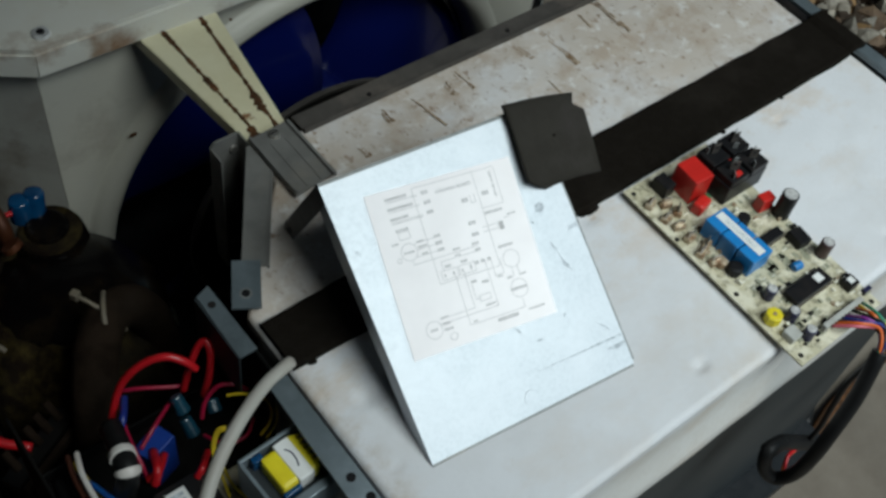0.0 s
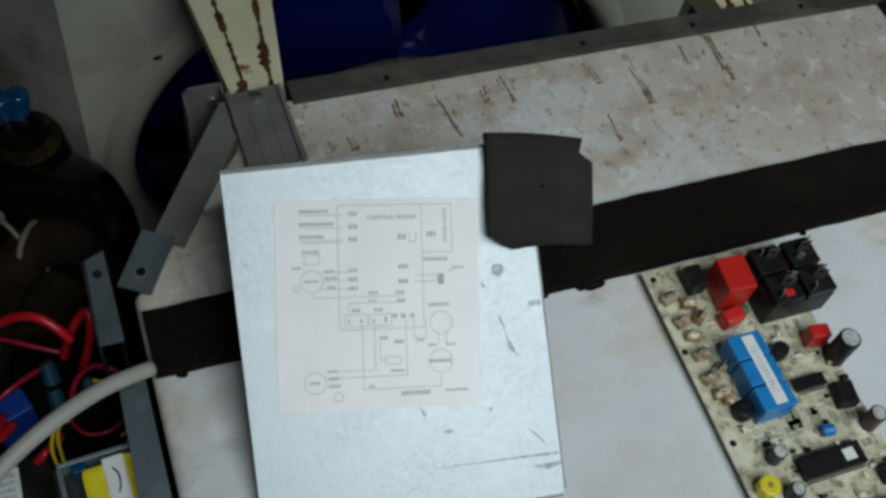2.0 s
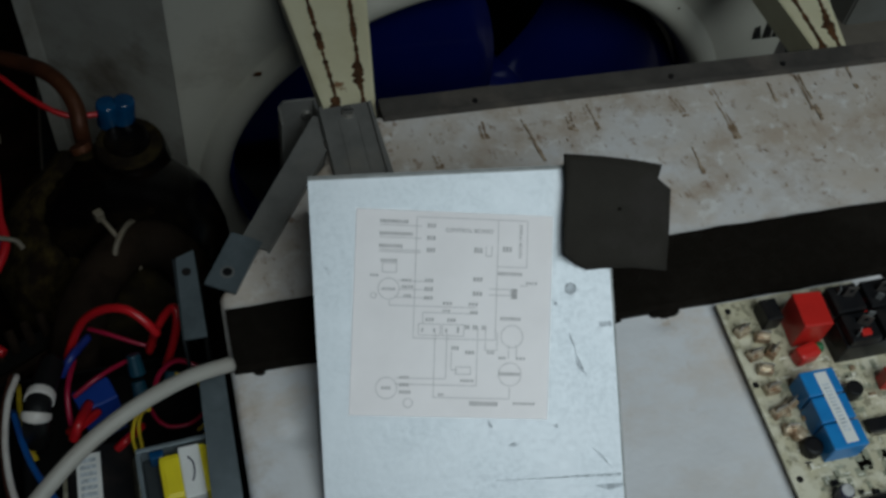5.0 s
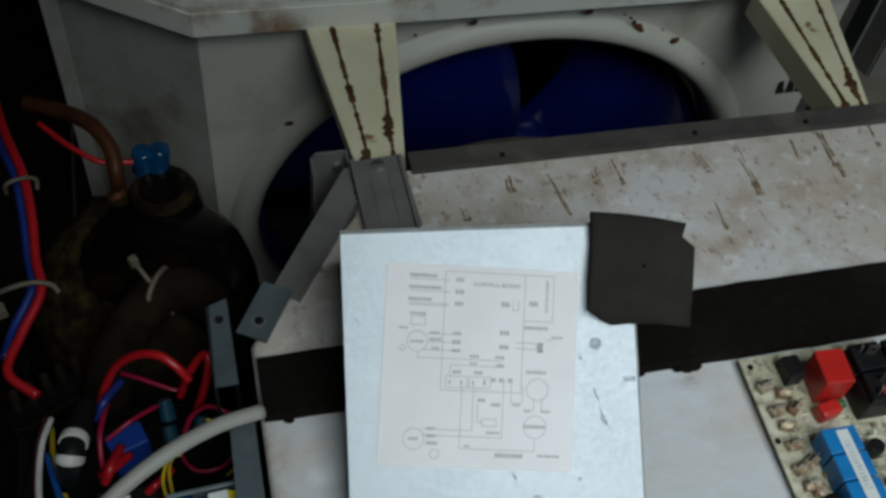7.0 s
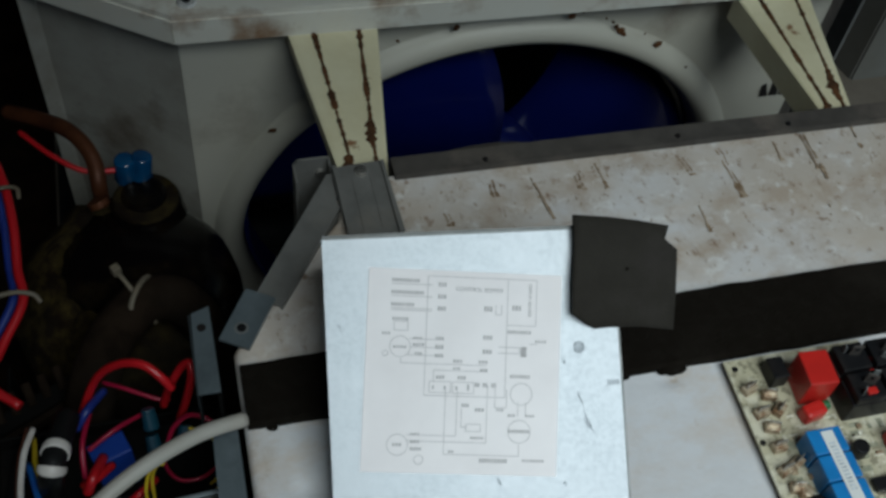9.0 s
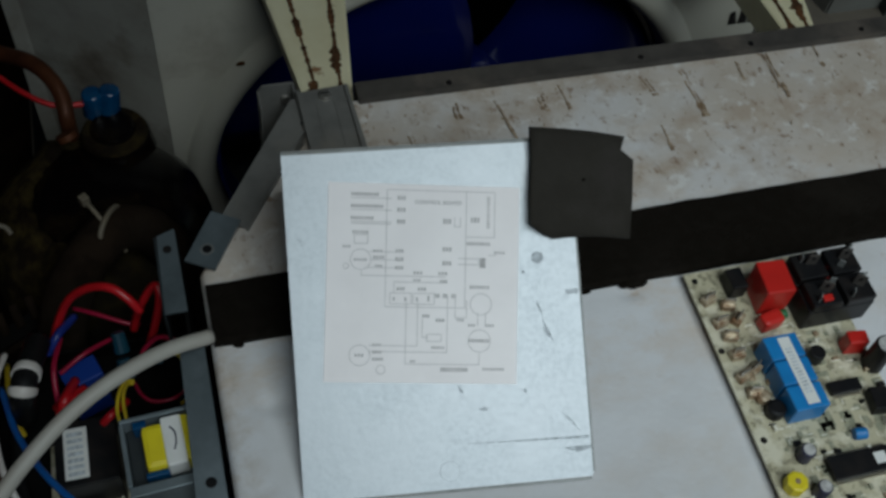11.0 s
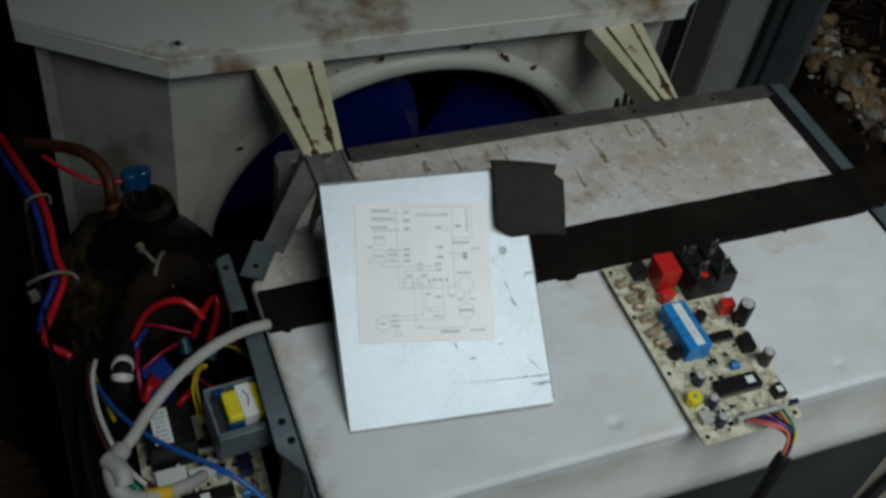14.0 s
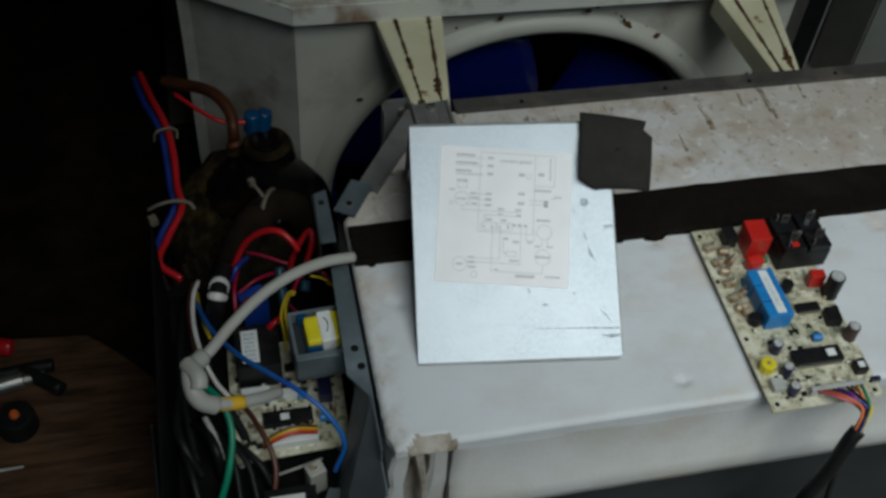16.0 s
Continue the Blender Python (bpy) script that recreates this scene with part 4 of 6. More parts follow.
    part("printed_diagram", lay(bm, LAB), M_INKFINE, root, "fine grey printed lines")
    bm = bmesh.new()
    for a0, b0, a1, b1 in ((0.12, 0.048, 0.265, 0.068), (0.12, 0.108, 0.29, 0.128), (0.12, 0.168, 0.24, 0.188), (0.13, 0.24, 0.215, 0.258), (0.36, 0.06, 0.405, 0.085),
                           (0.36, 0.12, 0.405, 0.145), (0.36, 0.18, 0.405, 0.205), (0.60, 0.17, 0.645, 0.20), (0.745, 0.16, 0.795, 0.19), (0.60, 0.315, 0.65, 0.34),
                           (0.60, 0.385, 0.65, 0.41), (0.725, 0.285, 0.85, 0.305), (0.795, 0.365, 0.825, 0.415), (0.87, 0.33, 0.93, 0.345), (0.24, 0.335, 0.29, 0.35), (0.24, 0.365, 0.30, 0.383),
                           (0.25, 0.41, 0.29, 0.425), (0.355, 0.33, 0.40, 0.35), (0.355, 0.37, 0.40, 0.395), (0.355, 0.415, 0.40, 0.435), (0.45, 0.44, 0.50, 0.458), (0.58, 0.44, 0.63, 0.46),
                           (0.45, 0.478, 0.49, 0.492), (0.59, 0.48, 0.63, 0.50), (0.365, 0.52, 0.41, 0.54), (0.475, 0.52, 0.52, 0.54), (0.565, 0.55, 0.59, 0.575), (0.605, 0.55, 0.63, 0.575),
                           (0.65, 0.55, 0.675, 0.575), (0.345, 0.57, 0.355, 0.59), (0.405, 0.57, 0.415, 0.59), (0.465, 0.57, 0.475, 0.59), (0.525, 0.56, 0.535, 0.59), (0.745, 0.505, 0.85, 0.525),
                           (0.50, 0.655, 0.54, 0.675), (0.57, 0.675, 0.62, 0.695), (0.68, 0.675, 0.72, 0.69), (0.74, 0.70, 0.78, 0.715), (0.83, 0.70, 0.88, 0.715), (0.745, 0.775, 0.855, 0.795),
                           (0.55, 0.815, 0.62, 0.83), (0.245, 0.805, 0.295, 0.82), (0.245, 0.84, 0.295, 0.858), (0.245, 0.875, 0.305, 0.893), (0.155, 0.857, 0.205, 0.875), (0.44, 0.885, 0.47, 0.90),
                           (0.60, 0.92, 0.745, 0.945), (0.82, 0.92, 0.935, 0.935), (0.08, 0.315, 0.125, 0.33), (0.14, 0.38, 0.21, 0.395)):
        # a printed word is a row of short strokes
        if b1 - b0 > 0.03 or a1 - a0 < 0.015:
            rect(bm, a0, b0, a1, b1)
            continue
        n = max(3, int((a1 - a0) / 0.013))
        for k in range(n):
            a = a0 + (a1 - a0) * k / n
            rect(bm, a, b0, a + (a1 - a0) / n * 0.68, b0 + (b1 - b0) * 0.85)
    part("printed_wording", lay(bm, LAB), M_INK, root, "rows of small printed bars")
    for words, a, b, rot, size in (("CONTROL BOARD", 0.45, 0.098, 0, 0.0029), ("DISPLAY BOARD", 0.828, 0.05, -90, 0.0023)):
        cu = bpy.data.curves.new("printed_words", "FONT")
        cu.body, cu.size, cu.extrude = words, size, 0.00003
        ob = new("printed_words", cu)
        ob.data.materials.append(M_INKDARK)
        ob.matrix_world = LAB @ Matrix.Translation((a * LW, -b * LH, Z1)) @ Matrix.Rotation(radians(rot), 4, "Z")
        ob.parent = root
    return root


paper_label()


def rubber_patch():
    """A torn square of rubber lying on the plate's corner and past its edge, its near edge curled up."""
    pts = [(0.1305, 0.1865), (0.150, 0.1850), (0.166, 0.1825), (0.1825, 0.1790), (0.1800, 0.1720), (0.1862, 0.1660), (0.184, 0.145), (0.1810, 0.1242), (0.165, 0.1265), (0.148, 0.1272), (0.1395, 0.1268), (0.134, 0.1295), (0.1265, 0.1350), (0.1275, 0.150), (0.130, 0.170)]
    c = Vector((0.156, 0.155))
    bm = bmesh.new()
    rings = []
    for f in (1.0, 0.985, 0.8, 0.6, 0.4, 0.2):
        rings.append([])
        for x, y in pts[::-1]:
            p = c + (Vector((x, y)) - c) * f
            z = 0.0042 + 0.006 * max(0, (0.142 - p.x) / 0.015) ** 2 + 0.0008 * noise.noise((p.x * 60, p.y * 60, 0)) - (0.0012 if f == 1.0 else 0)
            rings[-1].append(bm.verts.new((p.x, p.y, z)))
    n = len(pts)
    for A, B in zip(rings, rings[1:]):
        for k in range(n):
            bm.faces.new((A[k], B[k], B[(k + 1) % n], A[(k + 1) % n]))
    bm.faces.new(rings[-1][::-1])
    low = [bm.verts.new((v.co.x, v.co.y, v.co.z - 0.0028)) for v in rings[0]]
    for k in range(n):
        bm.faces.new((low[k], rings[0][k], rings[0][(k + 1) % n], low[(k + 1) % n]))
    bm.faces.new(low)
    bmesh.ops.recalc_face_normals(bm, faces=bm.faces)
    for f in bm.faces:
        f.smooth = len(f.verts) == 4
    ob = solo("rubber_patch", lay(bm, PLATE), M_RUBBER, "torn square of dark foam rubber on the steel plate's corner", "rubber patch")
    part("pin_hole", lay(cyl((0.158, 0.157, 0.004), (0.158, 0.157, 0.0049), 0.0009, seg=12), PLATE), M_TAPE, ob)


rubber_patch()

# ---- loose circuit board; u across, v from its front edge ----
PX, PY, PZ = 0.186, -0.359, 0.4068


def at(u, v, h=0.0):
    return (PX + u, PY + v, PZ + h)


def chip(name, u0, u1, v0, v1, h0, h1, material, parent, r=0.0008, label="", turn=0):
    return part(name, box(PX + u0, PX + u1, PY + v0, PY + v1, PZ + h0, PZ + h1, r, turn), material, parent, label)


def can(name, u, v, r, h, material, parent, label=""):
    """An electrolytic capacitor: sleeved can with a bare top."""
    ob = part(name, cyl(at(u, v, 0), at(u, v, h), r, seg=24, r=0.0008), material, parent, label)
    part("can_top", cyl(at(u, v, h - 0.0002), at(u, v, h + 0.0004), r * 0.80, seg=20), M_ALU, ob)
    part("base_bung", cyl(at(u, v, -0.0002), at(u, v, 0.001), r * 1.04, seg=20), M_RBLACK, ob)
    return ob


def pins(u0, u1, v, n, parent):
    bm = None
    for k in range(n):
        u = u0 + (u1 - u0) * (k + 0.5) / n
        bm = box(PX + u - 0.0004, PX + u + 0.0004, PY + v - 0.0012, PY + v + 0.0012, PZ, PZ + 0.0028, 0, 0, bm)
    tagged(part("pin_strip", bm, M_TIN, parent), kind="stuff")


def loose_board():
    root = thing("circuit_board", "loose tan control circuit board with relays and capacitors on the foam", "circuit board")
    part("board", prism([(PX - 0.0055, PY - 0.002), (PX + 0.083, PY - 0.001), (PX + 0.0865, PY + 0.174), (PX - 0.003, PY + 0.174)], PZ - 0.0016, PZ, 0.0003), M_PCB, root)
    for u, v in ((0.01, 0.02), (0.075, 0.02), (0.01, 0.16), (0.08, 0.16), (0.045, 0.09)):
        part("solder_leg", cyl((PX + u, PY + v, TOP - 0.0005), (PX + u, PY + v, PZ - 0.0015), 0.0008, seg=8), M_TIN, root)
    for u, v in ((0.002, 0.168), (-0.001, 0.120), (0.0, 0.063), (0.000, 0.004), (0.078, 0.004)):
        part("fixing_hole", cyl(at(u, v, -0.0012), at(u, v, 0.0003), 0.0019, seg=14), M_RBLACK, root)
    bm, bs = None, None
    rng = random.Random(7)
    for k in range(110):
        u, v = rng.uniform(0.006, 0.080), rng.uniform(0.004, 0.12)
        w, l = rng.uniform(0.002, 0.008), rng.uniform(0.0015, 0.006)
        bm = box(PX + u, PX + u + w, PY + v, PY + v + l, PZ + 0.00005, PZ + 0.0002, 0, 0, bm)
    tagged(part("copper_area", bm, M_PCBT, root), kind="stuff")
    for k in range(160):
        u, v = rng.uniform(0.004, 0.082), rng.uniform(0.004, 0.165)
        w, l = rng.choice(((0.003, 0.0006), (0.0006, 0.003), (0.005, 0.001)))
        bs = box(PX + u, PX + u + w, PY + v, PY + v + l, PZ + 0.0001, PZ + 0.0003, 0, 0, bs)
    tagged(part("silk_print", bs, M_SILK, root), kind="stuff")
    for k in range(60):
        u, v = rng.uniform(0.006, 0.080), rng.choice((rng.uniform(0.004, 0.03), rng.uniform(0.045, 0.12)))
        chip("resistor", u, u + rng.choice((0.004, 0.002, 0.003)), v, v + rng.choice((0.0018, 0.003)), 0, rng.choice((0.0014, 0.003)), rng.choice((M_RBLACK, M_RBLACK, M_AMBER, M_PCBT, M_SILK)), root, 0.0003)
    # red film capacitor and black block behind it
    chip("film_capacitor", 0.030, 0.0475, 0.138, 0.160, 0.0, 0.0235, M_RED, root, 0.001, "bright red film capacitor", -4)
    chip("dark_block", 0.017, 0.027, 0.152, 0.166, 0.0, 0.012, M_RBLACK, root, 0.001)
    chip("small_red_capacitor", 0.026, 0.040, 0.126, 0.135, 0.0, 0.0105, M_RED, root, 0.0025, "small red capacitor", 10)
    chip("red_capacitor", 0.069, 0.081, 0.102, 0.1105, 0.0, 0.0135, M_RED, root, 0.0012, "small red capacitor", -8)
    part("green_bead", cyl(at(0.039, 0.134, 0.003), at(0.046, 0.1345, 0.003), 0.003, seg=14, r=0.001), M_GREEN, root)
    # two black power relays, each with raised blade terminals
    for k, v in enumerate((0.1325, 0.1515)):
        rel = chip("power_relay", 0.0505, 0.0925, v - 0.0088, v + 0.0088, 0.0, 0.0185, M_RBLACK, root, 0.001, "black power relay with blade terminals")
        for u in (0.061, 0.0825):
            chip("terminal_block", u - 0.0092, u + 0.0092, v - 0.0086, v + 0.0086, 0.0183, 0.0245, M_RBLACK, rel, 0.0008)
            bm = box(-0.0032, 0.0032, -0.0004, 0.0004, 0, 0.0095, 0.0003)
            lay(bm, Matrix.Translation(at(u + 0.001, v + 0.001, 0.024)) @ Matrix.Rotation(radians(-35 + 25 * k), 4, "Z"))
            bl = part("blade_terminal", bm, M_RAIL, rel)
            part("blade_hole", cyl((PX + u + 0.001, PY + v, PZ + 0.0305), (PX + u + 0.001, PY + v + 0.002, PZ + 0.0305), 0.0012, seg=10), M_RBLACK, rel)
    for u, v, t in ((0.056, 0.128, 50), (0.068, 0.1375, -20), (0.077, 0.1275, 60), (0.088, 0.137, 10), (0.057, 0.156, 75), (0.079, 0.1475, -40), (0.0885, 0.1565, 20)):
        chip("solder_tag", u - 0.0018, u + 0.0018, v - 0.0004, v + 0.0004, 0.0243, 0.0300, M_STEEL, root, 0.0002, "", t)
    for u, v in ((0.0715, 0.1425), (0.073, 0.151), (0.0545, 0.146)):
        chip("red_dab", u - 0.0016, u + 0.0016, v - 0.0013, v + 0.0013, 0.0183, 0.0196, M_RED, root, 0.0005)
    chip("red_terminal_tab", 0.058, 0.064, 0.126, 0.130, 0.0243, 0.0265, M_RED, root, 0.0006)
    # row of blue relays with a white printed strip along their tops
    for k in range(3):
        v0 = 0.069 + 0.0158 * k
        rel = chip("blue_relay", 0.0170, 0.0375, v0, v0 + 0.0148, 0.0, 0.0165, M_RBLUE, root, 0.0008, "blue relay")
    st = chip("printed_strip", 0.0250, 0.0322, 0.0715, 0.1135, 0.0164, 0.0168, M_WHITE, root, 0.0001, "white printed strip on the relays")
    bm = None
    for k in range(14):
        v = 0.078 + 0.0021 * k
        bm = box(PX + 0.0268, PX + 0.0304, PY + v, PY + v + 0.0011, PZ + 0.0168, PZ + 0.01695, 0, 0, bm)
    part("printing", bm, M_SCRATCH, st)
    # tall capacitors
    can("tall_capacitor", 0.083, 0.094, 0.0063, 0.0225, M_RBLACK, root, "tall black capacitor with a bare top")
    can("brown_capacitor", 0.080, 0.052, 0.0048, 0.0145, M_BROWNCAP, root, "brown sleeved capacitor")
    for u, v in ((0.017, 0.049), (0.0165, 0.028), (0.0145, 0.0115)):
        can("small_capacitor", u, v, 0.0041, 0.0105, M_NAVY, root, "small dark blue capacitor")
    # regulator lying down
    reg = chip("regulator", 0.068, 0.079, 0.063, 0.077, 0.0, 0.0080, M_RBLACK, root, 0.0008, "black power regulator", -8)
    for k in range(3):
        chip("regulator_leg", 0.0715 + 0.003 * k, 0.0725 + 0.003 * k, 0.0555, 0.061, 0.002, 0.003, M_TIN, reg, 0.0002)
    # chips
    ic = chip("microcontroller", 0.027, 0.0655, 0.0315, 0.0445, 0.0012, 0.0052, M_RBLACK, root, 0.0005, "black microcontroller chip")
    chip("sticker", 0.0535, 0.0605, 0.035, 0.0415, 0.0051, 0.0054, M_WHITE, ic, 0.0001, "white sticker")
    pins(0.028, 0.0645, 0.0310, 20, ic)
    pins(0.028, 0.0645, 0.0450, 20, ic)
    ul = chip("driver_chip", 0.049, 0.068, 0.079, 0.0865, 0.0012, 0.0045, M_RBLACK, root, 0.0005, "black driver chip")
    pins(0.050, 0.067, 0.0785, 9, ul)
    part("black_disc", cyl(at(0.050, 0.104, 0), at(0.050, 0.104, 0.009), 0.0048, seg=18, r=0.001), M_RBLACK, root)
    rl = chip("crystal_block", 0.069, 0.0785, 0.018, 0.0275, 0.0, 0.007, M_RBLACK, root, 0.0006)
    chip("block_top", 0.0715, 0.0765, 0.0205, 0.0255, 0.0068, 0.0073, M_WHITE, rl, 0.0002)
    y = part("yellow_coil", cyl(at(0.004, 0.0345, 0), at(0.004, 0.0345, 0.0085), 0.0062, seg=8, r=0.0015), M_YELLOW, root, "bright yellow inductor")
    part("coil_bore", cyl(at(0.004, 0.0345, 0.008), at(0.004, 0.0345, 0.0086), 0.0016, seg=14), M_AMBER, y)
    part("blue_disc", cyl(at(0.050, 0.0545, 0.003), at(0.057, 0.0535, 0.0035), 0.0034, seg=16, r=0.001), M_RBLUE, root, "small blue disc capacitor")
    part("toroid", cyl(at(0.012, 0.077, 0.0), at(0.012, 0.077, 0.008), 0.0055, seg=18, r=0.002), M_RBLACK, root)
    part("toroid", cyl(at(0.009, 0.0865, 0.0), at(0.009, 0.0865, 0.006), 0.004, seg=18, r=0.0015), M_AMBER, root)
    chip("clear_connector", 0.0005, 0.0105, 0.013, 0.023, 0.0, 0.006, M_MILKY, root, 0.0008)
    # brown lacquered blade terminals along the edge
    for u, v, t in ((0.004, 0.153, 20), (0.014, 0.147, -15), (0.005, 0.137, 10), (0.016, 0.137, 40), (0.007, 0.127, -20), (0.006, 0.115, 5), (0.004, 0.101, 15), (0.006, 0.090, -10), (0.012, 0.104, 30)):
        b = chip("edge_terminal", u - 0.0042, u + 0.0042, v - 0.003, v + 0.003, 0.0, 0.0050, M_AMBER, root, 0.0008, "brown lacquered terminal", t)
        chip("terminal_blade", u - 0.0032, u + 0.0032, v - 0.0005, v + 0.0005, 0.0048, 0.0100, M_TIN, b, 0.0003, "", t)
    # white connector and its coloured wires
    chip("white_connector", 0.027, 0.069, 0.0065, 0.0105, 0.0, 0.0070, M_MILKY, root, 0.0006, "long milky connector")
    chip("blue_bead", 0.0785, 0.086, 0.0105, 0.0140, 0.0, 0.003, M_NAVY, root, 0.0008)
    return root


loose_board()


def board_harness():
    root = thing("wire_harness", "bundle of coloured board wires going into a black sleeve", "wire harness")
    cols = [W_PINK, W_ORANGE, W_BROWN, W_DBLUE, W_PURPLE, W_WHITE, W_BLACK, W_ORANGE, W_YELLOW, W_GREEN]
    for k, m in enumerate(cols):
        s = k / (len(cols) - 1)
        a = at(0.032 + 0.034 * s, 0.006, 0.006)
        x = PX + 0.060 + 0.007 * (s - 0.5) * 2
        c, d = 0.0030 * math.cos(k * 2.4), 0.0030 * math.sin(k * 2.4)
        pts = [a, (PX + 0.040 + 0.020 * s, PY - 0.006, PZ + 0.014 + 0.002 * math.sin(k * 2.1)), (0.5 * (x + 0.240 + c), PY - 0.016, PZ + 0.010 + d), (0.236 + c, -0.3845, 0.407 + d), (0.231 + c, -0.388 + d, 0.394)]
        part("lead", tube(pts, 0.0012, 8, 6), m, root)
    # the sleeve hangs down, doubles back in a short loop and goes on as a thin lead
    sl = [(0.236, -0.3850, 0.406), (0.231, -0.3875, 0.398), (0.222, -0.394, 0.370), (0.212, -0.398, 0.338), (0.211, -0.3995, 0.300), (0.216, -0.3970, 0.262), (0.213, -0.389, 0.243), (0.205, -0.379, 0.254), (0.203, -0.3735, 0.278), (0.222, -0.3745, 0.271)]
    part("black_sleeve", tube(sl, 0.0056, 14, 8), W_BLACK, root, "black wrapped sleeve")
    part("loop_sleeve", tube([(0.203, -0.3735, 0.276), (0.222, -0.3745, 0.270), (0.246, -0.380, 0.252), (0.262, -0.384, 0.240)], 0.0064, 14, 8), W_BLACK, root, "black taped end of the loop")
    for k, m in enumerate((W_ORANGE, W_RED)):
        part("loop_lead", tube([(0.214 + 0.002 * k, -0.391, 0.250), (0.226, -0.384, 0.254 + 0.003 * k), (0.240, -0.383, 0.252 + 0.002 * k)], 0.0014, 8, 6), m, root)
    part("thin_sleeve", tube([(0.258, -0.383, 0.243), (0.256, -0.384, 0.270), (0.250, -0.382, 0.310), (0.243, -0.3805, 0.350), (0.237, -0.3835, 0.385), (0.235, -0.3845, 0.400)], 0.0022, 10, 8), W_BLACK, root)
    return root


board_harness()


# ---- control box beside the cover ----
def control_box():
    root = thing("control_box", "open black control box full of wires beside the foam cover", "control box")
    part("outer_wall", box(-0.2515, -0.2495, -0.365, -0.105, 0.05, 0.398, 0.0006), M_BLACK, root)
    part("outer_wall", box(-0.2515, -0.2495, -0.1045, -0.02, 0.05, 0.26, 0.0006), M_BLACK, root)
    part("inner_wall", box(-0.1025, -0.1008, -0.34, -0.170, 0.23, 0.401, 0.0005), M_ZINC_DULL, root, "bluish zinc inner wall")
    fl = part("top_flange", prism([(-0.1165, -0.275), (-0.1005, -0.300), (-0.1005, -0.172), (-0.1140, -0.168)], 0.3995, 0.4012, 0.0004), M_ZINC_DULL, root, "bluish zinc flange")
    for x, y in ((-0.1075, -0.2530), (-0.105, -0.2695)):
        part("hole", cyl((x, y, 0.4005), (x, y, 0.4016), 0.003, seg=16), M_RBLACK, fl)
    tb = part("end_tab", prism([(-0.119, -0.150), (-0.1065, -0.150), (-0.1075, -0.092), (-0.118, -0.096)], 0.4040, 0.4055, 0.0004), M_ZINC_DULL, root, "bluish zinc tab with a hole")
    part("hole", cyl((-0.1130, -0.1065, 0.405), (-0.1130, -0.1065, 0.4060), 0.0026, seg=16), M_RBLACK, tb)
    part("tab_fold", box(-0.1200, -0.1185, -0.150, -0.096, 0.36, 0.4050, 0.0004), M_FRONTDARK, root)
    part("tab_wall", box(-0.1085, -0.1065, -0.170, -0.095, 0.28, 0.4045, 0.0004), M_BLACK, root)
    part("front_wall", box(-0.2495, -0.1025, -0.365, -0.363, 0.05, 0.36, 0.0006), M_BLACK, root)
    part("rear_wall", box(-0.2495, -0.1085, -0.100, -0.098, 0.05, 0.30, 0.0006), M_BLACK, root)
    part("tray", box(-0.2495, -0.1025, -0.363, -0.100, 0.285, 0.288, 0.0006), M_BLACK, root)
    g = bmesh.new()
    q = [[g.verts.new((x + d, y, z - d)) for x, y, z in ((-0.1025, -0.258, 0.397), (-0.1020, -0.300, 0.396), (-0.1000, -0.362, 0.375), (-0.138, -0.362, 0.289), (-0.126, -0.300, 0.2885), (-0.1105, -0.258, 0.2885))] for d in (0, -0.0014)]
    for k in (0, 1):
        for c in ((0, 1, 4, 5), (1, 2, 3, 4)):
            g.faces.new([q[k][e] for e in c])
    for k in range(6):
        g.faces.new((q[0][k], q[1][k], q[1][(k + 1) % 6], q[0][(k + 1) % 6]))
    bmesh.ops.recalc_face_normals(g, faces=g.faces)
    part("slanted_sheet", g, M_SLATE, root, "slate grey sheet sloping into the box")
    part("front_plate", prism([(-0.152, -0.345), (-0.118, -0.345), (-0.122, -0.312), (-0.136, -0.309)], 0.2985, 0.3000, 0.0004), M_ZINC_DULL, root, "bluish zinc plate")
    part("plate_foot", box(-0.142, -0.128, -0.336, -0.320, 0.2878, 0.2990, 0.0004), M_ZINC_DULL, root)
    return root


control_box()


